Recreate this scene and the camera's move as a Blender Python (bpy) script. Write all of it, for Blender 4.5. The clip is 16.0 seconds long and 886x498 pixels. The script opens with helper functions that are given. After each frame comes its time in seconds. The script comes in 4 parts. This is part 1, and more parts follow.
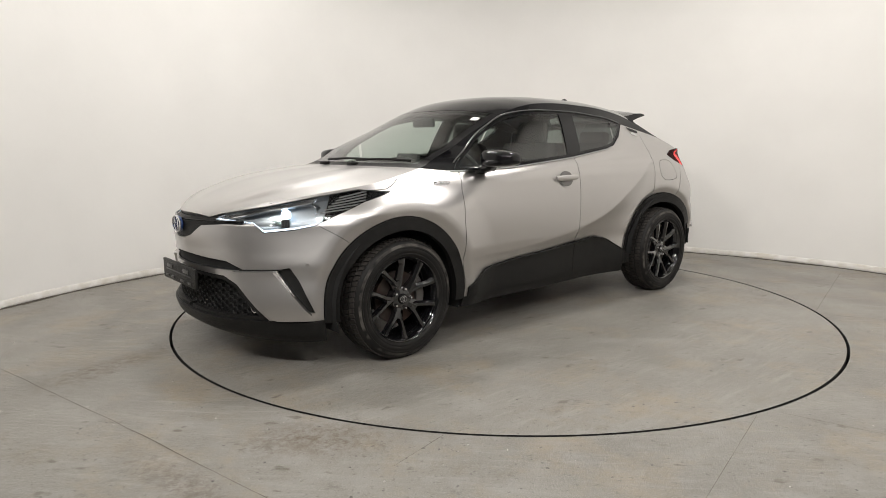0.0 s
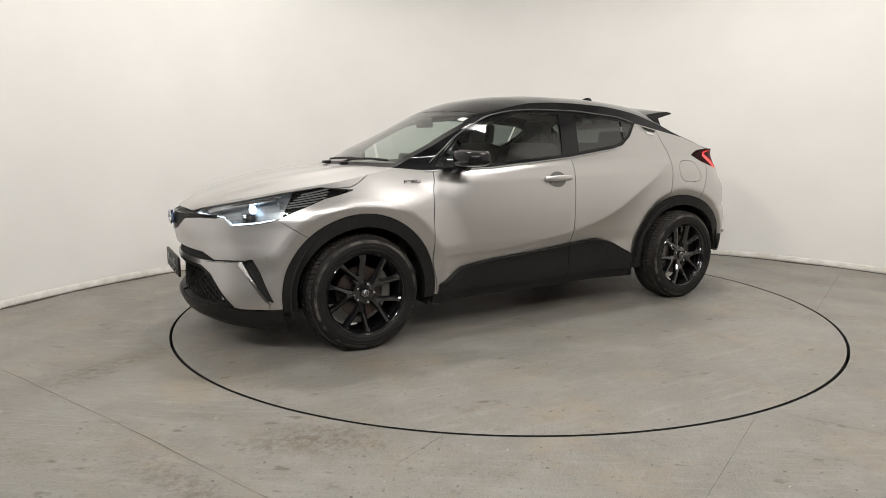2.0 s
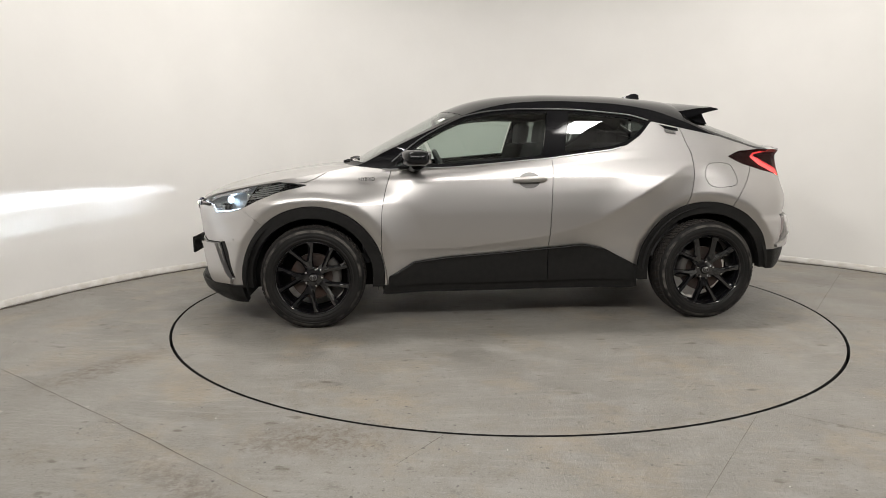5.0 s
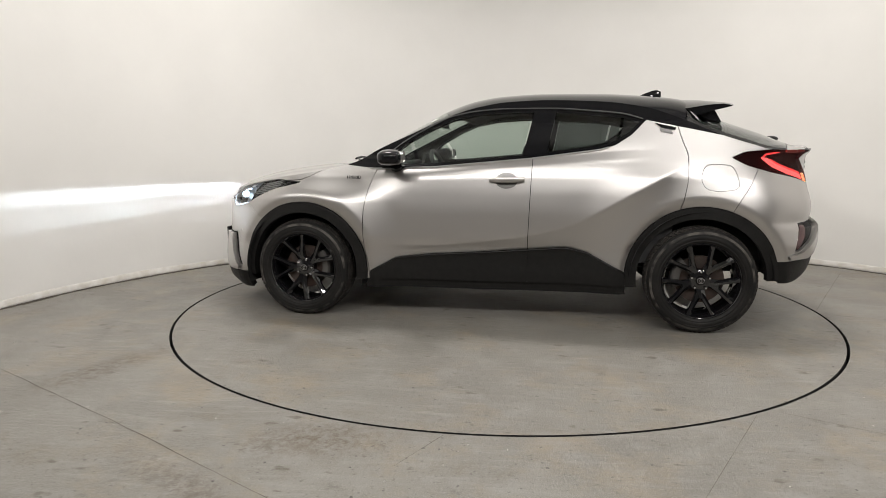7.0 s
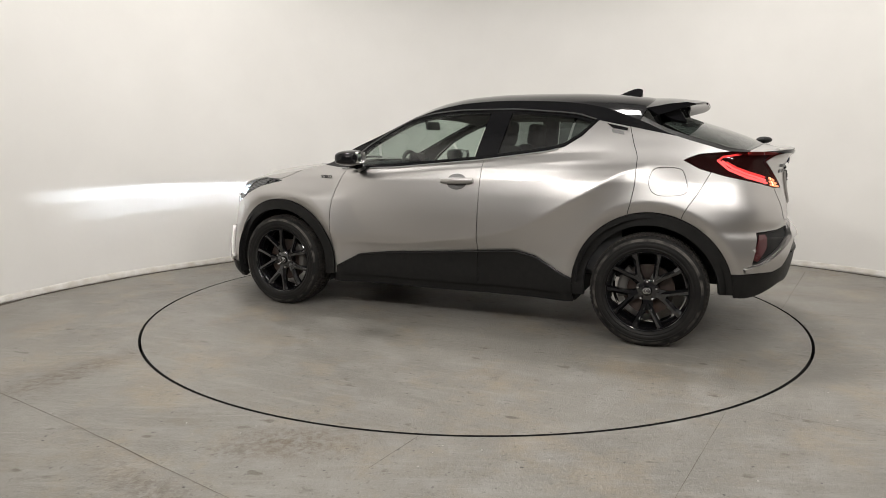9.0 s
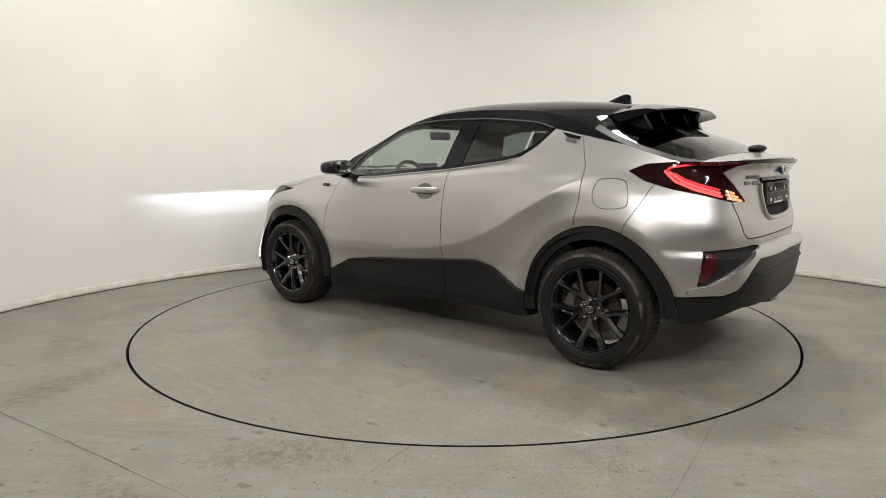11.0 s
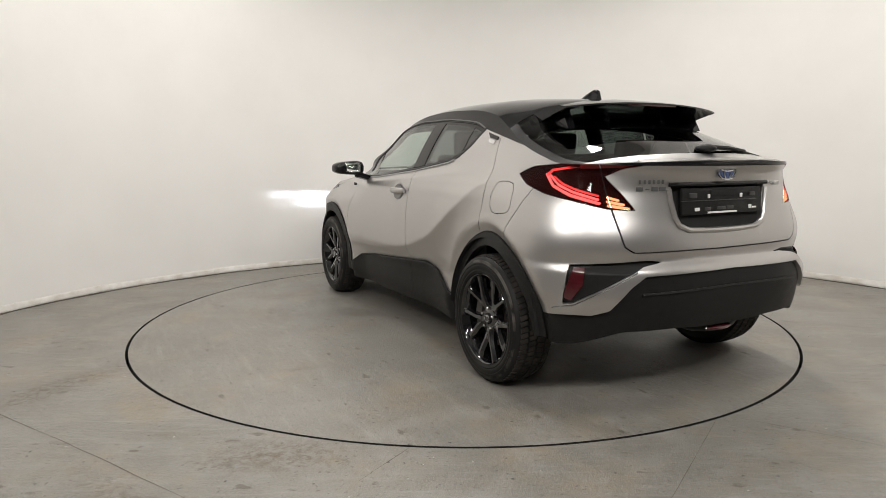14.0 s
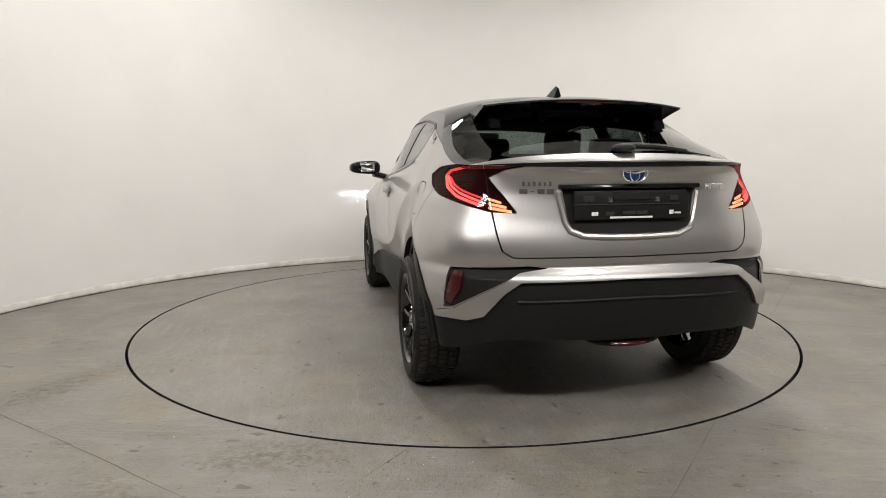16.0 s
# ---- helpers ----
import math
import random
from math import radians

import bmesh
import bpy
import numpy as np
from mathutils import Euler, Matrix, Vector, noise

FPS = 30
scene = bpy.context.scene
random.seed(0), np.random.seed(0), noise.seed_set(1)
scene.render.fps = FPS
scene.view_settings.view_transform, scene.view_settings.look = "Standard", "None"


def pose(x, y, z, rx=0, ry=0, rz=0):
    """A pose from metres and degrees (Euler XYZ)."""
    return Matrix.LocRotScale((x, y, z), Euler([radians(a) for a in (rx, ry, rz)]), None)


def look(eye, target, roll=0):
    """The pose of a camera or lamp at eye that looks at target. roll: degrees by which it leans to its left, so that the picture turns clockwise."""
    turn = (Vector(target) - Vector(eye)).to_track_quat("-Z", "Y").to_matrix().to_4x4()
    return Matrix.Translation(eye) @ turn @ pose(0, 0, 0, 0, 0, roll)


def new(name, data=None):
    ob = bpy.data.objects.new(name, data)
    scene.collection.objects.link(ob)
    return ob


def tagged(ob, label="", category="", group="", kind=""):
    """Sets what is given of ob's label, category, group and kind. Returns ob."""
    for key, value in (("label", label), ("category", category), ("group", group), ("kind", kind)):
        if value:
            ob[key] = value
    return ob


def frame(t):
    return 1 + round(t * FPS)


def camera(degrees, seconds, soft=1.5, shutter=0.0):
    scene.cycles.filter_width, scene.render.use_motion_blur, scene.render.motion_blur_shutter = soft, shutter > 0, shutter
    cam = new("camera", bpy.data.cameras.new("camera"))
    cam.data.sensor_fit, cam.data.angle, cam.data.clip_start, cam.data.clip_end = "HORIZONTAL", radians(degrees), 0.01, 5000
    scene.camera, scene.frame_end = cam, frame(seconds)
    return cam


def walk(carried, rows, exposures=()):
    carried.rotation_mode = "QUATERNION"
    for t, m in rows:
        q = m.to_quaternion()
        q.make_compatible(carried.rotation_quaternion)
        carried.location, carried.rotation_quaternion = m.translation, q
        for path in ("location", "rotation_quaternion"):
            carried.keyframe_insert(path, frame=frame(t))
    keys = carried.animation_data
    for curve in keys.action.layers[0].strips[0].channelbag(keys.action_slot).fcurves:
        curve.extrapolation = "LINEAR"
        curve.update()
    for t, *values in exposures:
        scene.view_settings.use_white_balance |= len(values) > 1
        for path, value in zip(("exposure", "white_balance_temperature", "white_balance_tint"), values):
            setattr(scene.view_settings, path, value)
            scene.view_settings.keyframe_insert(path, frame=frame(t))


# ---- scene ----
cam = camera(69.04, 16.0, soft=0.5)
EYE = (0, -4.777, 1.177)


def view(yaw, down, roll):
    return pose(*EYE, 90 - down, 0, -yaw) @ pose(0, 0, 0, 0, 0, roll)


walk(cam, [
    (0.0, view(-4.767, 9.105, -.19)), (8.6, view(-4.767, 9.105, -.19)), (8.7, view(-4.0, 9.12, -.17)),
    (8.8, view(-2.95, 9.12, -.12)), (8.9, view(-2.7, 9.10, -.10)), (9.0, view(-2.4, 9.02, -.09)),
    (9.2, view(-2.05, 8.93, -.10)), (10.2, view(-1.65, 8.45, -.15)), (11.3, view(-1.5, 8.1, -.19)), (11.6, view(-1.476, 8.061, -.196)), (16.0, view(-1.476, 8.061, -.196))],
    exposures=[(0, .06), (4.2, .05), (6.5, -.03), (8.0, -.03), (9.2, -.02), (16, -.03)])

# ---- light: the hall's ceiling tubes ----
world = bpy.data.worlds.new("hall")
scene.world = world
world.use_nodes = True
world.node_tree.nodes["Background"].inputs[0].default_value = (.9, .95, 1, 1)
world.node_tree.nodes["Background"].inputs[1].default_value = .02
# flood panels over and behind the camera: place, aim, power
LAMPS = [((-3.2, -5.2, 4.0), (1.9, 2.2, .9), 100), ((-1.0, -5.6, 4.0), (-2.0, 1.5, .9), 60), ((1.2, -5.6, 4.0), (1.2, 2.5, .9), 71), ((3.2, -5.2, 4.0), (-2.6, .6, .9), 74),
         ((1.9, -2.0, 4.25), (2.0, -2.0, 0), 26), ((-1.5, .8, 4.3), (-1.2, -2.2, 0), 70), ((1.5, .8, 4.3), (1.6, -2.2, 0), 92)]


# ---- materials ----
def material(name, colour, rough=.5, metal=0.0, coat=0.0, second=None, scale=8.0, amount=.5, bump=0.0, bump_scale=60.0, spec=.5):
    m = bpy.data.materials.new(name)
    m.use_nodes = True
    n, l = m.node_tree.nodes, m.node_tree.links
    b = n["Principled BSDF"]
    b.inputs["Roughness"].default_value, b.inputs["Metallic"].default_value = rough, metal
    b.inputs["Coat Weight"].default_value, b.inputs["Coat Roughness"].default_value = coat, .04
    b.inputs["Specular IOR Level"].default_value = spec
    b.inputs["Base Color"].default_value = (*colour, 1)
    where = n.new("ShaderNodeTexCoord")
    if second:
        tex, mix = n.new("ShaderNodeTexNoise"), n.new("ShaderNodeMix")
        tex.inputs["Scale"].default_value, tex.inputs["Detail"].default_value = scale, 8
        mix.data_type = "RGBA"
        l.new(where.outputs["Object"], tex.inputs["Vector"])
        fac = n.new("ShaderNodeMapRange")
        fac.inputs[1].default_value, fac.inputs[2].default_value = .5 - amount / 2, .5 + amount / 2
        l.new(tex.outputs["Fac"], fac.inputs[0]), l.new(fac.outputs[0], mix.inputs["Factor"])
        mix.inputs["A"].default_value, mix.inputs["B"].default_value = (*colour, 1), (*second, 1)
        l.new(mix.outputs["Result"], b.inputs["Base Color"])
    if bump:
        t2, bp = n.new("ShaderNodeTexNoise"), n.new("ShaderNodeBump")
        t2.inputs["Scale"].default_value, t2.inputs["Detail"].default_value = bump_scale, 4
        bp.inputs["Strength"].default_value, bp.inputs["Distance"].default_value = bump, .01
        l.new(where.outputs["Object"], t2.inputs["Vector"])
        l.new(t2.outputs["Fac"], bp.inputs["Height"]), l.new(bp.outputs["Normal"], b.inputs["Normal"])
    return m


def glow(name, colour, power):
    m = material(name, (.02, .02, .02))
    b = m.node_tree.nodes["Principled BSDF"]
    b.inputs["Emission Color"].default_value, b.inputs["Emission Strength"].default_value = (*colour, 1), power
    return m


def glass(name, tint, gloss=1.0):
    """Thin tinted glass: what is behind it shows through, and it mirrors by its angle."""
    m = bpy.data.materials.new(name)
    m.use_nodes = True
    n, l = m.node_tree.nodes, m.node_tree.links
    n.remove(n["Principled BSDF"])
    t, g, mix, f = n.new("ShaderNodeBsdfTransparent"), n.new("ShaderNodeBsdfGlossy"), n.new("ShaderNodeMixShader"), n.new("ShaderNodeLayerWeight")
    p, q = n.new("ShaderNodeMath"), n.new("ShaderNodeMath")
    t.inputs["Color"].default_value = (*tint, 1)
    g.inputs["Roughness"].default_value = .015
    g.inputs["Color"].default_value = (gloss, gloss, gloss, 1)
    p.operation, q.operation = "POWER", "MULTIPLY_ADD"
    f.inputs["Blend"].default_value, p.inputs[1].default_value, q.inputs[1].default_value, q.inputs[2].default_value = .5, 5, .90, .08
    l.new(f.outputs["Facing"], p.inputs[0]), l.new(p.outputs[0], q.inputs[0]), l.new(q.outputs[0], mix.inputs[0])
    l.new(t.outputs[0], mix.inputs[1]), l.new(g.outputs[0], mix.inputs[2])
    l.new(mix.outputs[0], n["Material Output"].inputs["Surface"])
    return m


PAINT = material("silver_paint", (.545, .529, .518), .39, 1.0, .7, (.46, .446, .437), 700, .5)
BLACK = material("gloss_black", (.007, .007, .008), .07, 0, 0, spec=.3)
PLASTIC = material("black_plastic", (.008, .008, .008), .42, 0, 0, (.014, .0134, .0128), 30, .6, .15, 900, .18)
DARK = material("cavity_black", (.006, .006, .006), .9)
RUBBER = material("tyre_rubber", (.007, .0067, .0067), .55, 0, 0, (.014, .013, .012), 9, .35, .1, 400, .2)
TREAD = material("worn_tread", (.020, .018, .017), .8, 0, 0, (.045, .040, .036), 18, .4, .1, 300, .2)
RIM = material("black_rim", (.006, .006, .007), .09, .2, 1.0)
CHROME = material("chrome", (.75, .75, .76), .12, 1)
STEEL = material("brake_steel", (.07, .06, .055), .5, .5, 0, (.05, .028, .02), 14, .5)
TRIM = material("interior_grey", (.03, .03, .032), .7, 0, 0, (.045, .045, .046), 20)
BRIGHT = material("satin_moulding", (.42, .42, .42), .3, .7)
DIM = material("dark_moulding", (.16, .16, .16), .3, .7)
CLOTH = material("seat_cloth", (.014, .014, .015), .9, 0, 0, (.024, .024, .025), 200, .8, .2, 500)
CLEAR = glass("window_glass", (.68, .75, .71))
PRIVACY = glass("privacy_glass", (.25, .28, .27))
LENS = glass("lamp_lens", (.92, .94, .95), .6)
LED = glow("headlight_glow", (.66, .84, 1.0), 5)
DRL = glow("daytime_strip", (.80, .90, 1.0), 2.2)
TAILGLOW = glow("tail_glow", (1.0, .22, .22), 2.2)
TAILHOT = glow("tail_hot", (1.0, .34, .34), 4.0)
TAILAMBER = glow("tail_amber", (1.0, 1.0, .5), 4.2)
SMOKE = glass("tail_lens", (.55, .15, .14), .15)
RED = material("red_reflector", (.05, .003, .006), .2, 0, .5)
SCREEN = material("smoked_plate", (.03, .03, .03), .3)
WHITE = material("pale_print", (.75, .75, .73), .5)
BLUE = material("blue_badge", (.02, .05, .16), .2, .5, .6)


# ---- mesh tools ----
def finish(name, bm, mat, parent=None, label="", smooth=True):
    me = bpy.data.meshes.new(name)
    for f in bm.faces:
        f.smooth = smooth
    bm.normal_update()
    for e in bm.edges:
        if len(e.link_faces) == 2 and e.calc_face_angle(0) > .7:
            e.smooth = False
    bm.to_mesh(me)
    bm.free()
    me.materials.append(mat)
    ob = new(name, me)
    if parent:
        ob.parent = parent
    if label:
        ob["label"] = label
    return ob


part = finish


def grid(P):
    """A surface from an array of places, rows by columns."""
    r, c = P.shape[:2]
    i = np.arange(r * c).reshape(r, c)
    F = np.stack([i[:-1, :-1], i[:-1, 1:], i[1:, 1:], i[1:, :-1]], -1).reshape(-1, 4)
    return P.reshape(-1, 3), [tuple(f) for f in F.tolist()]


def clip(S, fn):
    """The piece of a surface where fn of its places is above zero."""
    V, F = S
    if not len(F):
        return S
    d = fn(V)
    verts, remap, cut, faces = [], {}, {}, []

    def keep(i):
        if i not in remap:
            remap[i] = len(verts)
            verts.append(V[i])
        return remap[i]

    def cross(i, j):
        k = (min(i, j), max(i, j))
        if k not in cut:
            t = d[k[0]] / (d[k[0]] - d[k[1]])
            cut[k] = len(verts)
            verts.append(V[k[0]] + (V[k[1]] - V[k[0]]) * t)
        return cut[k]

    pos = (d > 0).tolist()
    for f in F:
        n = sum(pos[i] for i in f)
        if n == len(f):
            faces.append(tuple(keep(i) for i in f))
        elif n:
            out = []
            for a, b in zip(f, f[1:] + f[:1]):
                if pos[a]:
                    out.append(keep(a))
                if pos[a] != pos[b]:
                    out.append(cross(a, b))
            if len(out) > 2:
                faces.append(tuple(out))
    return np.array(verts).reshape(-1, 3), faces


def refine(S, cuts=2):
    """The same surface with each face cut finer."""
    bm = bmesh.new()
    vs = [bm.verts.new(v) for v in S[0]]
    for f in S[1]:
        try:
            bm.faces.new([vs[i] for i in f])
        except ValueError:
            pass
    bmesh.ops.subdivide_edges(bm, edges=bm.edges, cuts=cuts, use_grid_fill=True)
    bm.verts.index_update()
    out = np.array([v.co[:] for v in bm.verts]), [tuple(v.index for v in f.verts) for f in bm.faces]
    bm.free()
    out[0][:, 1] = half_width(out[0][:, 0], out[0][:, 2])
    return out


def split(S, fn, gap=.0022):
    return clip(S, lambda V: fn(V) - gap), clip(S, lambda V: -fn(V) - gap)


def joined(*Ss):
    V, F, n = [], [], 0
    for v, f in Ss:
        V.append(v)
        F += [tuple(i + n for i in g) for g in f]
        n += len(v)
    return np.concatenate(V), F


def flipped(S):
    return S[0] * [1, -1, 1], [f[::-1] for f in S[1]]


def outline(pts, steps=0):
    """Points of a closed outline, rounded when steps are given."""
    p = np.array(pts, float)
    if steps:
        q, n = [], len(p)
        for i in range(n):
            a, b, c, e = p[i - 1], p[i], p[(i + 1) % n], p[(i + 2) % n]
            for t in np.linspace(0, 1, steps, endpoint=False):
                q.append(.5 * (2 * b + (c - a) * t + (2 * a - 5 * b + 4 * c - e) * t * t + (3 * b - a - 3 * c + e) * t ** 3))
        p = np.array(q)
    return p


def inside(pts, coords, steps=0):
    """Distance into a closed outline, below zero outside it; coords turns places into the outline's plane."""
    p = outline(pts, steps)

    def fn(V):
        u = coords(V)
        best, odd = np.full(len(u), 1e9), np.zeros(len(u), bool)
        for a, b in zip(p, np.roll(p, -1, 0)):
            ab = b - a
            t = np.clip(((u - a) @ ab) / max(ab @ ab, 1e-12), 0, 1)
            best = np.minimum(best, np.hypot(*(u - a - t[:, None] * ab).T))
            if ab[1]:
                k = ((a[1] > u[:, 1]) != (b[1] > u[:, 1])) & (u[:, 0] < ab[0] * (u[:, 1] - a[1]) / ab[1] + a[0])
                odd ^= k
        return np.where(odd, best, -best)
    return fn


def side(V):
    return V[:, [0, 2]]


def front(V):
    return np.stack([np.arctan2(V[:, 1], V[:, 0] - 1.4) * .8, V[:, 2]], 1)


def rear(V):
    return np.stack([np.arctan2(V[:, 1], -(V[:, 0] + 1.2)) * .8, V[:, 2]], 1)


def sheet(name, S, mat, parent, label="", thick=.014, both=False, out=0.0, whole=False):
    """A panel with turned-in edges; both: a left and a right one; whole: mirrored over the middle into one."""
    V, F = S
    if whole:
        V2, F2 = joined(S, flipped(S))
        V, F = V2, F2
    bm = bmesh.new()
    vs = [bm.verts.new(v) for v in V]
    for f in F:
        try:
            bm.faces.new([vs[i] for i in f])
        except ValueError:
            pass
    bmesh.ops.remove_doubles(bm, verts=bm.verts, dist=1e-5 if not whole else 2e-4)
    bmesh.ops.dissolve_degenerate(bm, edges=bm.edges, dist=1e-5)
    bm.normal_update()
    if whole:
        bmesh.ops.recalc_face_normals(bm, faces=bm.faces)
    s = sum(f.normal.dot(f.calc_center_median() - Vector((0, 0, .65))) * f.calc_area() for f in bm.faces)
    if s < 0:
        bmesh.ops.reverse_faces(bm, faces=bm.faces)
    bm.normal_update()
    if out or thick:
        if out:
            for v, n in [(v, v.normal.copy()) for v in bm.verts]:
                v.co += n * out
        rim = [e for e in bm.edges if e.is_boundary]
        twin, made = {}, []
        for e in rim:
            for v in e.verts:
                if v not in twin:
                    twin[v] = (v.co - v.normal * (thick + out), v)
        low = {v: bm.verts.new(co) for v, (co, _) in twin.items()}
        for e in rim:
            loop = e.link_loops[0]
            a, b = loop.vert, loop.link_loop_next.vert
            bm.faces.new((b, a, low[a], low[b]))
            e.smooth = False
    left = finish(name, bm, mat, parent, label)
    if not both:
        return left
    bm = bmesh.new()
    bm.from_mesh(left.data)
    for v in bm.verts:
        v.co.y = -v.co.y
    bmesh.ops.reverse_faces(bm, faces=bm.faces)
    return left, finish(name, bm, mat, parent, label)


def box(bm, size, m, bevel=.004, segments=2):
    made = bmesh.ops.create_cube(bm, size=1, matrix=m @ Matrix.Diagonal((*size, 1)))["verts"]
    if bevel:
        edges = list({e for v in made for e in v.link_edges})
        bmesh.ops.bevel(bm, geom=edges, offset=bevel, segments=segments, affect="EDGES", profile=.6)


def lathe(bm, profile, steps=48, m=Matrix()):
    """Turn (radius, along y) pairs about the y axis."""
    rings = []
    for r, y in profile:
        rings.append([bm.verts.new(m @ Vector((r * math.cos(a), y, r * math.sin(a)))) for a in np.linspace(0, 2 * math.pi, steps, endpoint=False)])
    for a, b in zip(rings, rings[1:]):
        for i in range(steps):
            j = (i + 1) % steps
            bm.faces.new((a[i], a[j], b[j], b[i]))


def tube(bm, pts, r, sides=6, flat=1.0):
    """A rod along points; flat squashes it."""
    pts = [Vector(p) for p in pts]
    rings = []
    for i, p in enumerate(pts):
        d = (pts[min(i + 1, len(pts) - 1)] - pts[max(i - 1, 0)]).normalized()
        a = d.cross(Vector((0, 0, 1)))
        a = a.normalized() if a.length > .01 else Vector((1, 0, 0))
        b = d.cross(a)
        rings.append([bm.verts.new(p + a * math.cos(t) * r * flat + b * math.sin(t) * r) for t in np.linspace(0, 2 * math.pi, sides, endpoint=False)])
    for a, b in zip(rings, rings[1:]):
        for i in range(sides):
            j = (i + 1) % sides
            bm.faces.new((a[i], a[j], b[j], b[i]))
    bm.faces.new(rings[0]), bm.faces.new(rings[-1][::-1])


def solid(bm, poly, depth, m=Matrix()):
    """An upright prism: the outline lies in x and y of m and rises by depth."""
    lo = [bm.verts.new(m @ Vector((x, y, 0))) for x, y in poly]
    hi = [bm.verts.new(m @ Vector((x, y, depth))) for x, y in poly]
    bm.faces.new(lo[::-1]), bm.faces.new(hi)
    for i in range(len(poly)):
        j = (i + 1) % len(poly)
        bm.faces.new((lo[i], lo[j], hi[j], hi[i]))


# ---- the hall ----
WALL_C, WALL_R, DISC_R = (.38, -1.22), 4.08, 2.275
PLASTER = material("white_plaster", (.80, .785, .76), .75, 0, 0, (.75, .735, .71), 1.6, .5, .06, 25)
CONCRETE = material("grey_concrete", (.29, .275, .25), .5)


def concrete():
    """Worn, stained concrete with trowel marks and small pits."""
    n, l = CONCRETE.node_tree.nodes, CONCRETE.node_tree.links
    b = n["Principled BSDF"]
    where = n.new("ShaderNodeTexCoord")

    def layer(scale, lo, hi, detail=6, rough=.6):
        t, r = n.new("ShaderNodeTexNoise"), n.new("ShaderNodeMapRange")
        t.inputs["Scale"].default_value, t.inputs["Detail"].default_value, t.inputs["Roughness"].default_value = scale, detail, rough
        r.inputs[1].default_value, r.inputs[2].default_value = lo, hi
        l.new(where.outputs["Object"], t.inputs["Vector"]), l.new(t.outputs["Fac"], r.inputs[0])
        return r.outputs[0]

    def blend(a, colour, fac, most):
        m, k = n.new("ShaderNodeMix"), n.new("ShaderNodeMath")
        m.data_type, k.operation = "RGBA", "MULTIPLY"
        k.inputs[1].default_value = most
        l.new(fac, k.inputs[0]), l.new(k.outputs[0], m.inputs["Factor"])
        if isinstance(a, tuple):
            m.inputs["A"].default_value = (*a, 1)
        else:
            l.new(a, m.inputs["A"])
        m.inputs["B"].default_value = (*colour, 1)
        return m.outputs["Result"]

    c = blend((.208, .196, .174), (.160, .150, .133), layer(.9, .38, .62), 1)
    c = blend(c, (.26, .212, .150), layer(1.7, .50, .64, 9, .7), .72)
    c = blend(c, (.15, .128, .098), layer(2.6, .54, .66, 10, .78), .6)
    c = blend(c, (.27, .261, .244), layer(5, .50, .68), .6)
    c = blend(c, (.10, .09, .078), layer(6, .58, .68, 9, .75), .75)
    c = blend(c, (.08, .072, .065), layer(46, .60, .68, 4), .8)
    c = blend(c, (.29, .275, .25), layer(120, .52, .62, 3, .7), .5)
    # faint sweep marks
    mp, t, q = n.new("ShaderNodeMapping"), n.new("ShaderNodeTexNoise"), n.new("ShaderNodeMapRange")
    mp.inputs["Rotation"].default_value, mp.inputs["Scale"].default_value = (0, 0, .5), (1.5, 13, 1)
    t.inputs["Scale"].default_value, t.inputs["Detail"].default_value, t.inputs["Roughness"].default_value, t.inputs["Distortion"].default_value = 2.2, 9, .72, .5
    q.inputs[1].default_value, q.inputs[2].default_value = .52, .66
    l.new(where.outputs["Object"], mp.inputs["Vector"]), l.new(mp.outputs[0], t.inputs["Vector"]), l.new(t.outputs["Fac"], q.inputs[0])
    c = blend(c, (.30, .287, .262), q.outputs[0], .45)

    def chips(scale, size, share, stretch, turn, wobble):
        """Scattered flakes: some cells of a scattered pattern, near their middles."""
        mp, v, w, add, d, k, mul = (n.new("ShaderNodeMapping"), n.new("ShaderNodeTexVoronoi"), n.new("ShaderNodeTexNoise"), n.new("ShaderNodeVectorMath"),
                                    n.new("ShaderNodeMapRange"), n.new("ShaderNodeMath"), n.new("ShaderNodeMath"))
        add.operation, k.operation, mul.operation = "MULTIPLY_ADD", "LESS_THAN", "MULTIPLY"
        mp.inputs["Rotation"].default_value, mp.inputs["Scale"].default_value = (0, 0, turn), (1, stretch, 1)
        w.inputs["Scale"].default_value, w.inputs["Detail"].default_value = scale * 2.2, 5
        add.inputs[1].default_value = (wobble / scale,) * 3
        v.inputs["Scale"].default_value, k.inputs[1].default_value = scale, share
        d.inputs[1].default_value, d.inputs[2].default_value = size, size * .55
        sep = n.new("ShaderNodeSeparateColor")
        l.new(where.outputs["Object"], mp.inputs["Vector"]), l.new(mp.outputs[0], w.inputs["Vector"])
        l.new(w.outputs["Color"], add.inputs[0]), l.new(mp.outputs[0], add.inputs[2]), l.new(add.outputs[0], v.inputs["Vector"])
        l.new(v.outputs["Distance"], d.inputs[0]), l.new(v.outputs["Color"], sep.inputs[0]), l.new(sep.outputs[0], k.inputs[0])
        l.new(d.outputs[0], mul.inputs[0]), l.new(k.outputs[0], mul.inputs[1])
        return mul.outputs[0]
    c = blend(c, (.105, .09, .072), chips(5.5, .19, .26, 1.9, .6, .7), .9)
    c = blend(c, (.12, .105, .085), chips(9.5, .17, .22, 1.6, -.5, .8), .85)
    c = blend(c, (.035, .03, .027), chips(15, .12, .34, 1, 0, .5), .9)
    c = blend(c, (.5, .48, .45), chips(8, .022, .5, 1, .3, .2), .8)
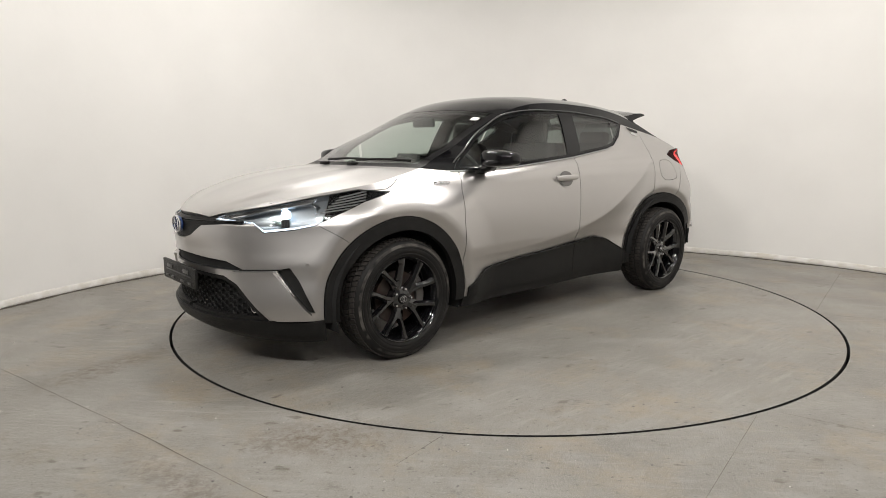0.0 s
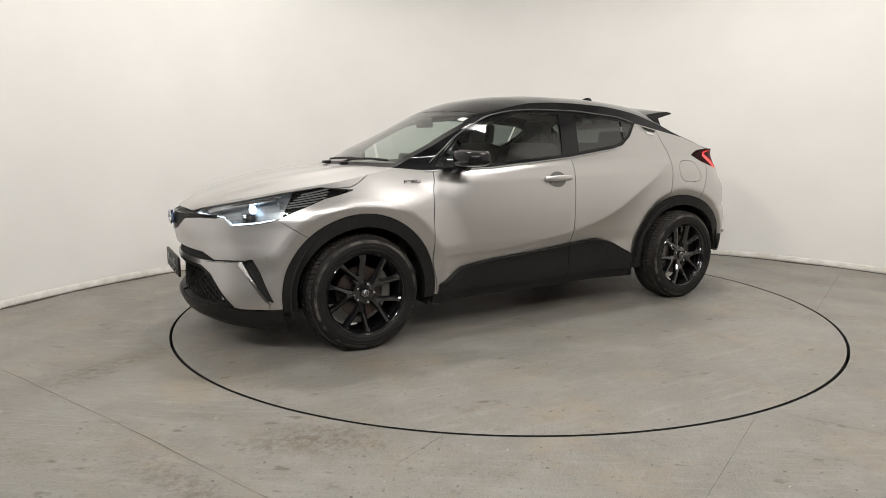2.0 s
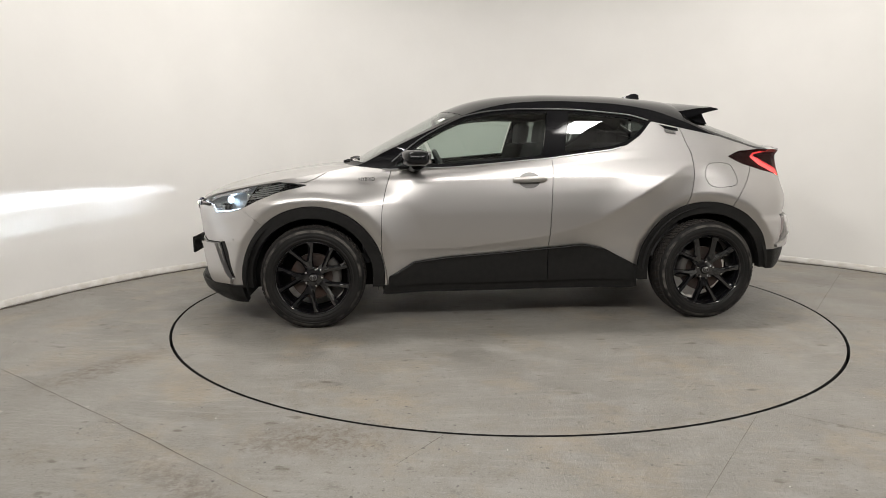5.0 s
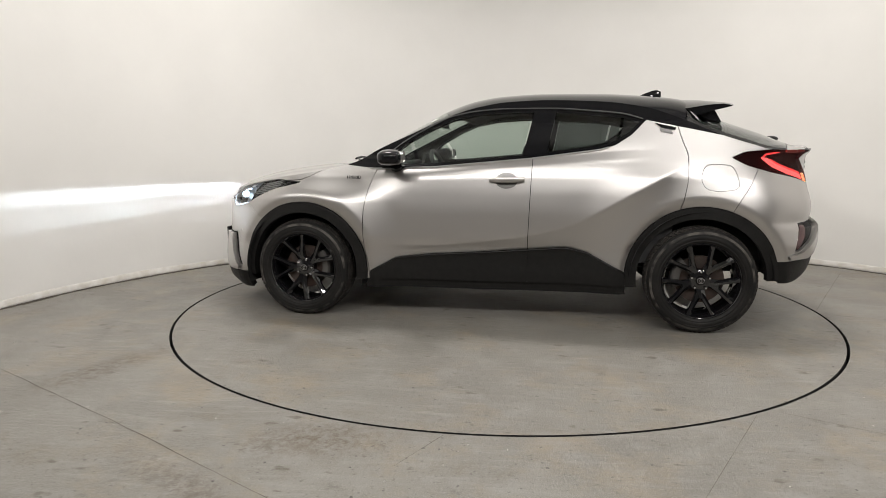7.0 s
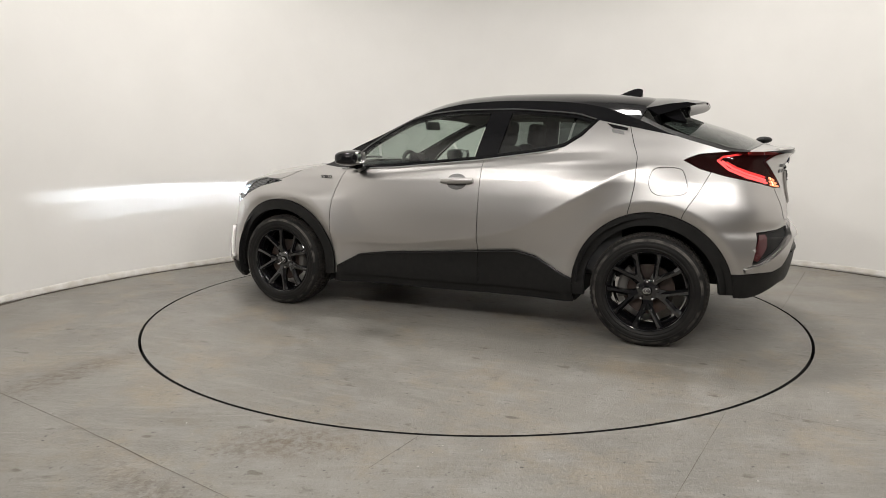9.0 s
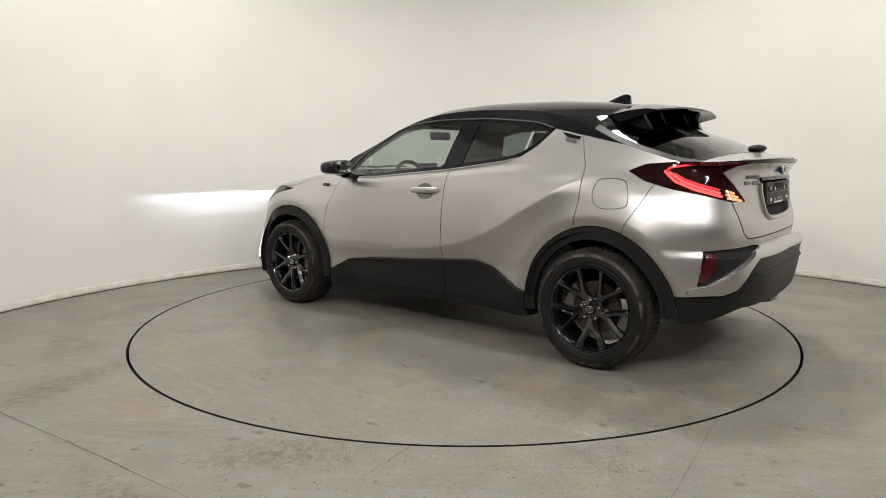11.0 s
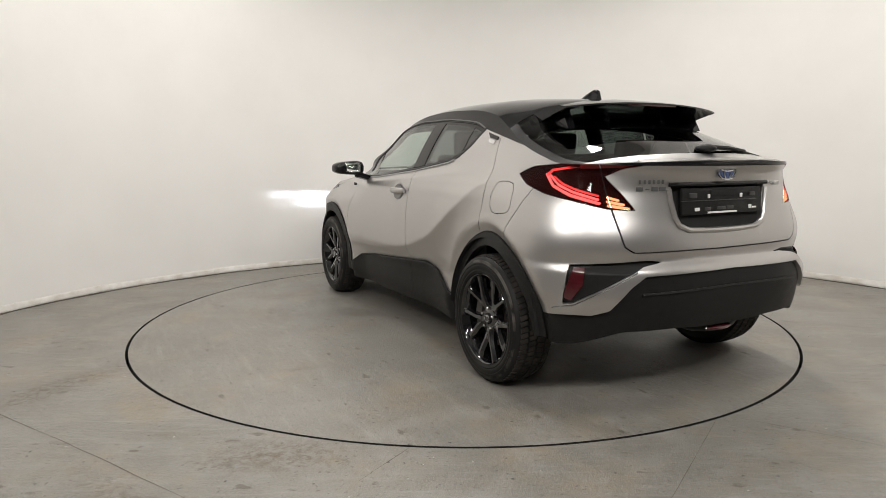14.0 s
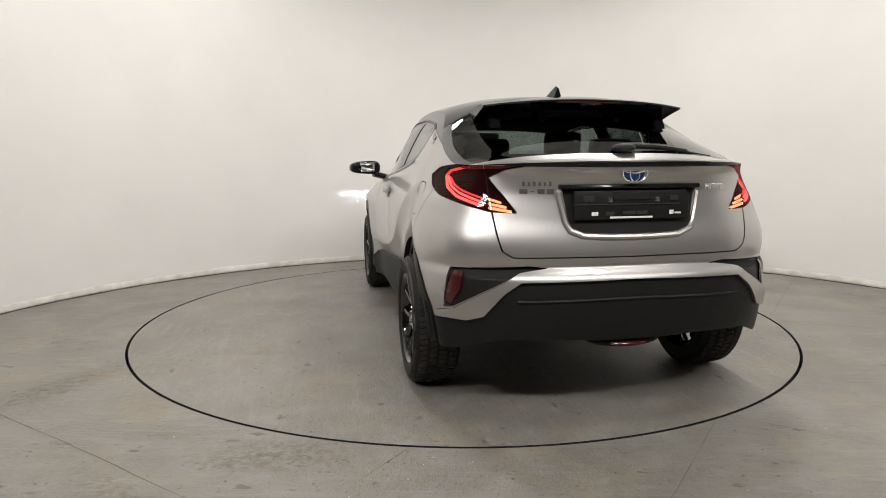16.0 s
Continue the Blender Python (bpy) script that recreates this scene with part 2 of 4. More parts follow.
    # dirty places beside the turntable
    for x, y, ax, ay, turn, colour in ((-2.1, -1.62, .16, .50, -.45, (.105, .082, .058)), (-.72, -2.36, .42, .20, .1, (.115, .088, .06)), (-1.1, -2.75, .5, .10, -.55, (.12, .10, .078))):
        mp, ln, inv, mul = n.new("ShaderNodeMapping"), n.new("ShaderNodeVectorMath"), n.new("ShaderNodeMapRange"), n.new("ShaderNodeMath")
        mp.vector_type, ln.operation, mul.operation = "TEXTURE", "LENGTH", "MULTIPLY"
        mp.inputs["Location"].default_value, mp.inputs["Rotation"].default_value, mp.inputs["Scale"].default_value = (x, y, 0), (0, 0, turn), (ax, ay, 1)
        inv.inputs[1].default_value, inv.inputs[2].default_value, inv.inputs[3].default_value, inv.inputs[4].default_value = .2, 1.0, 1, 0
        l.new(where.outputs["Object"], mp.inputs["Vector"]), l.new(mp.outputs[0], ln.inputs[0]), l.new(ln.outputs["Value"], inv.inputs[0])
        l.new(inv.outputs[0], mul.inputs[0]), l.new(layer(24, .44, .57, 9, .8), mul.inputs[1])
        c = blend(c, colour, mul.outputs[0], 1.0)
    l.new(c, b.inputs["Base Color"])
    r = n.new("ShaderNodeMapRange")
    r.inputs[3].default_value, r.inputs[4].default_value = .30, .54
    l.new(layer(2.5, .3, .7), r.inputs[0]), l.new(r.outputs[0], b.inputs["Roughness"])
    bp = n.new("ShaderNodeBump")
    bp.inputs["Strength"].default_value, bp.inputs["Distance"].default_value = .45, .005
    l.new(layer(42, .3, .7, 8, .75), bp.inputs["Height"]), l.new(bp.outputs["Normal"], b.inputs["Normal"])


concrete()


def hall():
    # floor with a round opening, out to the hall's walls
    bm = bmesh.new()
    n = 180
    rings = []
    for r in (DISC_R + .0085, 2.6, 3.2, 4.2, 6, 9, 13):
        rings.append([bm.verts.new((r * math.cos(a), r * math.sin(a) - max(0, r - 3) * .3, 0)) for a in np.linspace(0, 2 * math.pi, n, endpoint=False)])
    for a, b in zip(rings, rings[1:]):
        for i in range(n):
            bm.faces.new((a[i], b[i], b[(i + 1) % n], a[(i + 1) % n]))
    tagged(finish("floor", bm, CONCRETE, smooth=False), "stained grey concrete floor around a turntable", "floor", kind="structure")
    # pit lining in near-black: the shade inside the gap is its colour
    bm = bmesh.new()
    lathe(bm, [(DISC_R + .0088, .0005), (DISC_R + .009, .119), (.001, .12)], 180, pose(0, 0, 0, -90))
    tagged(finish("turntable_pit", bm, DARK, smooth=False), "dark pit beneath the turntable", "pit", kind="structure")
    # curved wall with thickness
    bm = bmesh.new()
    ang = np.radians(np.linspace(-22, 202, 133))
    prof = [(0, 0), (0, 4.6), (.15, 4.6), (.15, 0)]
    cols = [[bm.verts.new((WALL_C[0] + (WALL_R + d) * math.cos(a), WALL_C[1] + (WALL_R + d) * math.sin(a), z)) for d, z in prof] for a in ang]
    for a, b in zip(cols, cols[1:]):
        for i in range(4):
            j = (i + 1) % 4
            bm.faces.new((a[i], a[j], b[j], b[i]))
    bm.faces.new(cols[0]), bm.faces.new(cols[-1][::-1])
    tagged(finish("wall_curved", bm, PLASTER), "white curved plaster studio wall, scuffed at its foot", "wall", kind="structure")
    # plain hall behind the camera
    grey = material("hall_grey", (.45, .445, .435), .8, 0, 0, (.38, .375, .365), 2)
    roofing = material("hall_ceiling", (.50, .50, .495), .9, 0, 0, (.40, .40, .395), 2)
    for name, x0, x1, y0, y1 in (("wall_south", -7, 7, -11.2, -11), ("wall_west", -7.2, -7, -11.2, 4.2), ("wall_east", 7, 7.2, -11.2, 4.2), ("wall_north", -7, 7, 4, 4.2)):
        bm = bmesh.new()
        box(bm, (x1 - x0, y1 - y0, 4.6), pose((x0 + x1) / 2, (y0 + y1) / 2, 2.3), 0)
        tagged(finish(name, bm, grey, smooth=False), "plain grey hall wall", "wall", kind="structure")
    bm = bmesh.new()
    box(bm, (14.4, 15.4, .2), pose(0, -3.5, 4.7), 0)
    for k in range(8):
        box(bm, (14, .12, .25), pose(0, -10 + 1.9 * k, 4.5), 0)
    tagged(finish("ceiling", bm, roofing, smooth=False), "pale grey hall ceiling with steel beams", "ceiling", kind="structure")
    panelglow = glow("panel_glow", (1, .965, .92), 4)
    for eye, aim, power in LAMPS:
        m = look(eye, aim)
        bm = bmesh.new()
        box(bm, (.86, .40, .05), pose(0, 0, .04), .01)
        back = m.inverted()
        for x in (-.3, .3):
            p = m @ Vector((x, 0, .06))
            tube(bm, [(x, 0, .06), back @ Vector((p.x, p.y, 4.62))], .012)
        panel = finish("flood_panel", bm, PLASTER)
        bm = bmesh.new()
        box(bm, (.8, .34, .01), pose(0, 0, .012), .003)
        finish("diffuser", bm, panelglow, panel, "glowing white diffuser")
        tagged(panel, "white LED flood panel hung from the hall ceiling", "ceiling lamp", "hall lamps")
        panel.matrix_basis = m
        lamp = bpy.data.lights.new("panel_light", "AREA")
        lamp.shape, lamp.size, lamp.size_y, lamp.energy, lamp.color = "RECTANGLE", .8, .34, power, (1, .968, .926)
        new("panel_light", lamp).matrix_basis = m @ pose(0, 0, -.02)
    # foot of the curved wall
    bm = bmesh.new()
    ang = np.radians(np.linspace(-22, 202, 300))
    rows = []
    for k, a in enumerate(ang):
        w = .007 + .004 * noise.noise((k * .21, 0, 0))
        h = .052 + .006 * noise.noise((k * .08, 5, 0))
        rows.append([bm.verts.new((WALL_C[0] + r * math.cos(a), WALL_C[1] + r * math.sin(a), z)) for r, z in ((WALL_R - w, .012), (WALL_R - w, h), (WALL_R - .003, h + .008), (WALL_R + .03, h + .008), (WALL_R + .03, .012))])
    for a, b in zip(rows, rows[1:]):
        for i in range(4):
            bm.faces.new((a[i], a[i + 1], b[i + 1], b[i]))
    tagged(finish("baseboard", bm, material("scuffed_white", (.76, .74, .71), .7, 0, 0, (.60, .56, .50), 9, .3, .2, 40)), "scuffed white skirting along the curved wall", "skirting", kind="structure")
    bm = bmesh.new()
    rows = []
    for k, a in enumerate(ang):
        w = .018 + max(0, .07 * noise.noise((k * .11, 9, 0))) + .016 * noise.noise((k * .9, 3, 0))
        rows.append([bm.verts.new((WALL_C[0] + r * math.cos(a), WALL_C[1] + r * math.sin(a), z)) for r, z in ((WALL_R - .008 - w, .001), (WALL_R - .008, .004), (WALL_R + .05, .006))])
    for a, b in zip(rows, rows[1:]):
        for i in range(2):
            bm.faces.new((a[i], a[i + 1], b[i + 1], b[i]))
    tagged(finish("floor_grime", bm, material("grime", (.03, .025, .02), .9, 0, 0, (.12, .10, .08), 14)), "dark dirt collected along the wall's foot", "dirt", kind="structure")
    # joints and cracks in the slab
    for pts, w in ((((-3.9, -.95), (-2.66, -1.66), (-1.65, -2.26), (-.77, -2.81), (.6, -3.7)), .004), (((-.21, -2.29), (-.37, -2.56)), .006), (((1.15, -1.99), (.72, -2.69), (.3, -3.4)), .0045),
                   (((1.27, -1.95), (2.2, -2.5), (3.4, -3.2)), .003), (((2.28, -.10), (3.18, 1.36)), .006), (((2.34, -.2), (3.6, -.6)), .005), (((-2.6, .5), (-3.2, .15)), .005)):
        bm = bmesh.new()
        line = []
        for (x0, y0), (x1, y1) in zip(pts, pts[1:]):
            k = max(4, int(math.hypot(x1 - x0, y1 - y0) / .06))
            line += [(x0 + (x1 - x0) * i / k, y0 + (y1 - y0) * i / k) for i in range(k)]
        line.append(pts[-1])
        rows = []
        for i, (x, y) in enumerate(line):
            j = .004 * noise.noise((i * .35, x, y))
            ww = w * (.35 + .65 * abs(noise.noise((i * .5, 2 + x, y)) + .5))
            rows.append([bm.verts.new((x + j + s * ww * .5, y + j + s * ww * .35, .0012)) for s in (-1, 1)])
        for a, b in zip(rows, rows[1:]):
            bm.faces.new((a[0], a[1], b[1], b[0]))
        tagged(finish("floor_joint", bm, material("joint_dirt", (.10, .084, .066), .9), smooth=False), "thin dark joint in the concrete floor", "joint", kind="structure")


hall()


def turntable():
    bm = bmesh.new()
    n = 180
    prof = [(0.3, 0), (1.0, 0), (1.7, 0), (DISC_R - .0085, 0)]
    rings = [[bm.verts.new((r * math.cos(a), r * math.sin(a), z)) for a in np.linspace(0, 2 * math.pi, n, endpoint=False)] for r, z in prof]
    for a, b in zip(rings, rings[1:]):
        for i in range(n):
            bm.faces.new((a[i], b[i], b[(i + 1) % n], a[(i + 1) % n]))
    bm.faces.new(rings[0])
    table = tagged(finish("turntable", bm, CONCRETE, smooth=False), "round concrete turntable set flush into the floor", "turntable")
    # rim of the disc coloured black, so the gap looks deeply shaded
    bm = bmesh.new()
    lathe(bm, [(DISC_R - .0087, .0005), (DISC_R - .0087, .10), (DISC_R - .06, .10)], 180, pose(0, 0, 0, -90))
    part("edge_ring", bm, DARK, table, "turntable edge coloured black for the gap's shade")
    return table


def grit():
    """Loose crumbs on the floor in front of the turntable."""
    rnd = random.Random(7)
    bm = bmesh.new()
    for _ in range(70):
        a, r = rnd.uniform(3.3, 6.1), rnd.uniform(2.32, 3.6)
        d = rnd.uniform(.0015, .0045)
        bmesh.ops.create_icosphere(bm, subdivisions=1, radius=d, matrix=pose(r * math.cos(a), r * math.sin(a), d * .5, rnd.uniform(0, 90), 0, rnd.uniform(0, 90)) @ Matrix.Diagonal((1.4, 1, .7, 1)))
    tagged(finish("floor_grit", bm, material("grit", (.30, .28, .25), .9, 0, 0, (.6, .58, .55), 40)), "loose pale grit on the concrete floor", "grit", kind="stuff")


grit()


disc = turntable()
car = tagged(new("car"), "silver compact crossover car with a black roof, lights on", "car")


def spline(x, pts):
    """Smooth monotone curve through (x, value) pairs."""
    p = sorted(pts)
    px, py = np.array([a for a, _ in p], float), np.array([b for _, b in p], float)
    h, d = np.diff(px), np.diff(py) / np.diff(px)
    m = np.zeros(len(px))
    same = d[:-1] * d[1:] > 0
    m[1:-1][same] = 2 * d[:-1][same] * d[1:][same] / (d[:-1][same] + d[1:][same])
    m[0], m[-1] = d[0], d[-1]
    x = np.clip(np.asarray(x, float), px[0], px[-1])
    i = np.clip(np.searchsorted(px, x) - 1, 0, len(h) - 1)
    t = (x - px[i]) / h[i]
    return (py[i] * (1 + 2 * t) * (1 - t) ** 2 + m[i] * h[i] * t * (1 - t) ** 2
            + py[i + 1] * t * t * (3 - 2 * t) + m[i + 1] * h[i] * t * t * (t - 1))


def ramp(a, b, x):
    t = np.clip((np.asarray(x, float) - a) / (b - a), 0, 1)
    return t * t * (3 - 2 * t)


# outline of the car: nose and tail by height, waist by height, crease along the side
NOSE = [(.16, 2.08), (.22, 2.17), (.30, 2.19), (.42, 2.185), (.52, 2.19), (.62, 2.205), (.72, 2.225), (.77, 2.22), (.80, 2.185), (.86, 2.15), (1.0, 2.1), (1.6, 2.0)]
NOSE_N = [(.16, 2.4), (.34, 2.4), (.55, 2.1), (.75, 1.8), (1.6, 1.8)]
TAIL = [(.16, -1.86), (.26, -1.98), (.34, -2.06), (.45, -2.10), (.56, -2.115), (.66, -2.105), (.71, -2.058), (.76, -2.062), (.80, -2.058), (.92, -2.035), (1.02, -2.025), (1.10, -2.046), (1.15, -2.085), (1.18, -2.08), (1.6, -2.0)]
TAIL_N = [(.16, 3.5), (.66, 3.6), (.82, 4.0), (.94, 3.6), (1.06, 3.3), (1.15, 3.1), (1.6, 3.1)]
WAIST = [(.16, .82), (.28, .845), (.35, .85), (.48, .85), (.58, .862), (.72, .864), (.85, .857), (.96, .84), (1.03, .812), (1.08, .785), (1.2, .735), (1.34, .665), (1.41, .618), (1.48, .57), (1.6, .48)]
CREASE = [(1.0, .50), (.73, .51), (.41, .515), (.03, .555), (-.26, .60), (-.48, .655), (-.65, .73), (-.82, .83), (-.99, .93), (-1.17, 1.035), (-1.32, 1.07), (-1.6, 1.07)]

SHOULDER = [(1.0, .985), (.5, 1.0), (.1, 1.022), (-.3, 1.05), (-.7, 1.082), (-1.12, 1.10), (-1.4, 1.10)]


def half_width(x, z):
    """Half the car's width at (x, z)."""
    x, z = np.asarray(x, float), np.asarray(z, float)
    y = spline(z, WAIST)
    y = y - .10 * ramp(.5, 1.2, x) * ramp(.80, 1.0, z) * (1 - ramp(1.1, 1.2, z)) - .10 * ramp(0, .8, x) * ramp(1.1, 1.3, z) - .06 * ramp(-.1, .8, x) * ramp(.95, 1.1, z) * (1 - ramp(1.1, 1.3, z))
    rf, rr = np.hypot(x - 1.32, z - .335), np.hypot(x + 1.32, z - .335)
    y = y + .034 * np.clip(1 - (rf - .55) / .22, 0, 1) ** 1.5 + .042 * np.clip(1 - (rr - .53) / .36, 0, 1) ** 1.5
    y = y - .020 * (1 - ramp(.455, .525, rf)) - .020 * (1 - ramp(.455, .515, rr))
    d = spline(x, CREASE) - z
    aft = ramp(.25, -.6, x)
    fall = 1 - (1 - np.clip(d / (.13 + .15 * aft), 0, 1)) ** 2
    y = y - (.026 + .036 * aft) * fall * ramp(-1.7, -1.05, x) * (1 - ramp(.6, .95, x))
    e = spline(x, SHOULDER) - z
    y = y + .011 * np.where(e > 0, np.clip(1 - e / .16, 0, 1) ** 2, np.clip(1 + e / .05, 0, 1)) * ramp(-1.12, -.75, x) * (1 - ramp(.35, .8, x))
    qf = np.clip((x - 1.40) / (spline(z, NOSE) - 1.40), 0, 1)
    qr = np.clip((-1.25 - x) / (-1.25 - spline(z, TAIL)), 0, 1)
    nf, nr = spline(z, NOSE_N), spline(z, TAIL_N)
    return y * (1 - qf ** nf) ** (1 / nf) * (1 - qr ** nr) ** (1 / nr)


# top of the car from tail to nose: height on the centre line, height at the edge, how far the edge lies behind the centre
TOP_C = [(-2.07, 1.165), (-2.0, 1.172), (-1.94, 1.19), (-1.76, 1.262), (-1.5, 1.352), (-1.38, 1.395), (-1.25, 1.495), (-1.0, 1.524), (-.7, 1.542), (-.3, 1.547), (0, 1.533), (.2, 1.502), (.4, 1.436), (.66, 1.303), (.93, 1.16), (1.14, 1.055), (1.28, 1.042), (1.46, 1.024), (1.7, .985), (1.93, .925), (2.08, .87), (2.18, .82)]
TOP_E = [(-2.07, 1.15), (-1.94, 1.145), (-1.82, 1.15), (-1.7, 1.18), (-1.5, 1.24), (-1.25, 1.34), (-1.0, 1.42), (-.7, 1.462), (-.3, 1.477), (0, 1.467), (.2, 1.441), (.4, 1.39), (.66, 1.285), (.93, 1.155), (1.14, 1.05), (1.28, 1.02), (1.48, .985), (1.63, .965), (1.86, .928), (2.05, .882), (2.12, .848), (2.18, .805)]
SAG = [(-2.07, -.12), (-1.5, -.08), (-1.0, -.03), (-.3, .02), (.2, .10), (.66, .13), (1.14, .11), (1.9, .13), (2.08, .09), (2.18, .04)]


def edge_height(x):
    """Height of the top edge over the side at x."""
    k = np.linspace(-2.07, 2.18, 200)
    ex, ez = k - spline(k, SAG), spline(k, TOP_E)
    ex, ez = np.r_[-2.2, ex, 2.3], np.r_[1.16, ez, .80]
    o = np.argsort(ex)
    return np.interp(x, ex[o], ez[o])


# ---- the car's shell ----
def shell_grid():
    k = np.sin(np.linspace(-math.pi / 2, math.pi / 2, 400))[None, :]
    z = np.linspace(.17, 1.50, 160)[:, None]
    a, b = spline(z, TAIL), spline(z, NOSE)
    x = (a + b) / 2 + (b - a) / 2 * k
    z = z + 0 * x
    return grid(np.stack([x, half_width(x, z), z], -1))


def top_grid(k0, k1, v0, v1, rows=60, cols=20):
    k, v = np.linspace(k0, k1, rows)[:, None], np.linspace(v0, v1, cols)[None, :]
    ex, ez = k - spline(k, SAG), spline(k, TOP_E)
    y, zc = half_width(ex, ez), spline(k, TOP_C)
    ridge = .013 * np.where(v < .62, np.clip(1 - (.62 - v) / .30, 0, 1), np.clip(1 - (v - .62) / .09, 0, 1)) * ramp(1.15, 1.3, k) * (1 - ramp(1.95, 2.15, k))
    return grid(np.stack([k - spline(k, SAG) * v ** 2, y * v, zc - (zc - ez) * v ** 2.9 + ridge], -1))


WINDOW = [(.83, 1.03), (.39, 1.047), (.09, 1.072), (-.25, 1.102), (-.46, 1.13), (-.68, 1.157), (-.78, 1.185), (-.88, 1.25), (-.96, 1.335), (-.82, 1.37), (-.64, 1.39), (-.38, 1.41), (-.08, 1.412), (.11, 1.40), (.30, 1.365), (.46, 1.295), (.60, 1.22)]
ROOFLINE = [(1.3, 1.08), (1.03, 1.046), (.83, 1.026), (.39, 1.04), (-.25, 1.095), (-.68, 1.15), (-.78, 1.178), (-.88, 1.243), (-.97, 1.338), (-1.19, 1.29), (-1.51, 1.22), (-1.78, 1.152), (-2.2, 1.13)]
HEADLIGHT = [(.29, .795), (.36, .828), (.64, .872), (.89, .915), (1.12, .947), (1.31, .93), (1.13, .888), (.99, .83), (.87, .772), (.77, .752), (.61, .735), (.55, .785)]
GRILLE = [(-.10, .822), (.09, .822), (.36, .83), (.30, .797), (.55, .787), (.50, .775), (.38, .775), (.22, .762), (.13, .705), (.06, .685), (-.1, .68)]
SLOT = [(-.2, .60), (.09, .595), (.39, .58), (.51, .535), (.30, .535), (-.2, .53)]
INTAKE = [(-.2, .505), (.14, .505), (.37, .50), (.46, .46), (.57, .35), (.64, .285), (.38, .275), (-.2, .275)]
VENT = [(.68, .545), (.745, .56), (.79, .49), (.86, .325), (.83, .335), (.78, .40)]
TAILLIGHT = [(.985, 1.10), (.90, 1.135), (.64, 1.158), (.40, 1.158), (.36, 1.15), (.50, 1.125), (.57, 1.09), (.51, 1.02), (.45, .94), (.55, .945), (.68, .98), (.80, 1.01), (.91, 1.05)]
HATCH = [(-.2, 1.3), (.61, 1.3), (.59, 1.15), (.565, 1.03), (.53, .91), (.49, .78), (.455, .752), (-.2, .745)]
BLACKREAR = [(-.2, .655), (.42, .648), (.47, .60), (.54, .50), (.60, .475), (.83, .46), (1.3, .46), (1.3, .1), (-.2, .1)]
STRIP = [(-.2, .695), (.35, .695), (.43, .68), (.66, .52), (.74, .50), (.73, .475), (.60, .478), (.54, .503), (.47, .603), (.42, .65), (-.2, .657)]
NOTCH = [(.68, .70), (.40, .715), (.33, .703), (.43, .685), (.665, .525), (.70, .52)]


def body():
    S = clip(shell_grid(), lambda V: edge_height(V[:, 0]) - V[:, 2] + .0005)
    rf = lambda V: np.hypot(V[:, 0] - 1.32, V[:, 2] - .335)
    rr = lambda V: np.hypot(V[:, 0] + 1.32, V[:, 2] - .335)
    near = lambda V: np.minimum(rf(V), rr(V))
    arch, S = split(S, lambda V: .462 - near(V))
    arch = clip(arch, lambda V: near(V) - .388)
    liner = clip(clip(S, lambda V: -inside(WINDOW, side)(V)), lambda V: np.minimum(-inside(INTAKE, front)(V), -inside(HEADLIGHT, front)(V)))
    liner = clip(liner, lambda V: V[:, 2] - np.where(V[:, 0] < -1.25, .40, .24))
    lv = liner[0] * np.array([.992, 1, 1])
    lv[:, 1] = np.maximum(lv[:, 1] - .015, 0)
    # added liner behind the panels; its black stands for shade in their gaps
    sheet("inner_shell", (lv, liner[1]), DARK, car, "added black liner that keeps the panel gaps dark", 0, both=True)
    arch = clip(arch, lambda V: V[:, 2] - np.where(V[:, 0] < -1.32, .335, .27))
    sheet("wheel_arch_trim", clip(arch, lambda V: V[:, 0]), PLASTIC, car, "black plastic wheel arch trim", .03, True, .010)
    sheet("wheel_arch_trim", clip(clip(arch, lambda V: -V[:, 0]), lambda V: np.where(V[:, 0] < -1.5, V[:, 2] - .345, 1)), PLASTIC, car, "black plastic wheel arch trim", .03, True, .010)
    # black upper side with its windows
    up, S = split(S, lambda V: V[:, 2] - np.interp(V[:, 0], *np.array(ROOFLINE[::-1]).T), .001)
    panes, up = split(up, inside(WINDOW, side), .0015)
    rail = up
    sheet("roof_side", rail, BLACK, car, "gloss black pillar and roof edge", .02, True)
    bar = lambda x0, z0, x1, z1: (lambda V: V[:, 0] - (x0 + (x1 - x0) * (V[:, 2] - z0) / (z1 - z0)))
    inner = clip(panes, lambda V: inside(WINDOW, side)(V) - .014)
    sheet("window_frame", clip(panes, lambda V: .017 - inside(WINDOW, side)(V)), BLACK, car, "black window surround", .02, True)
    q, rest = split(inner, bar(.50, 1.03, .60, 1.25), .012)
    sheet("quarter_glass", q, CLEAR, car, "small clear quarter window", 0, True)
    f, rest = split(rest, bar(-.185, 1.09, -.255, 1.41), .004)
    sheet("front_window", f, CLEAR, car, "clear front door glass", 0, True)
    pillar, rest = split(rest, bar(-.345, 1.11, -.405, 1.41), .002)
    sheet("door_pillar", pillar, BLACK, car, "gloss black door pillar", .02, True, .003)
    r, rest = split(rest, bar(-.79, 1.17, -.83, 1.39), .008)
    sheet("rear_window", r, PRIVACY, car, "dark privacy glass", 0, True)
    sheet("rear_quarter_glass", rest, PRIVACY, car, "dark privacy quarter glass", 0, True)
    # nose
    lamp, S = split(S, inside(HEADLIGHT, front), .002)
    grille, S = split(S, lambda V: np.where(V[:, 0] > 1.5, inside(GRILLE, front)(V), -1), .001)
    slot, S = split(S, lambda V: np.where(V[:, 0] > 1.5, inside(SLOT, front)(V), -1), .001)
    hole, S = split(S, lambda V: np.where(V[:, 0] > 1.5, inside(INTAKE, front)(V), -1), .001)
    vent, S = split(S, lambda V: np.where(V[:, 0] > 1.5, inside(VENT, front)(V), -1), .001)
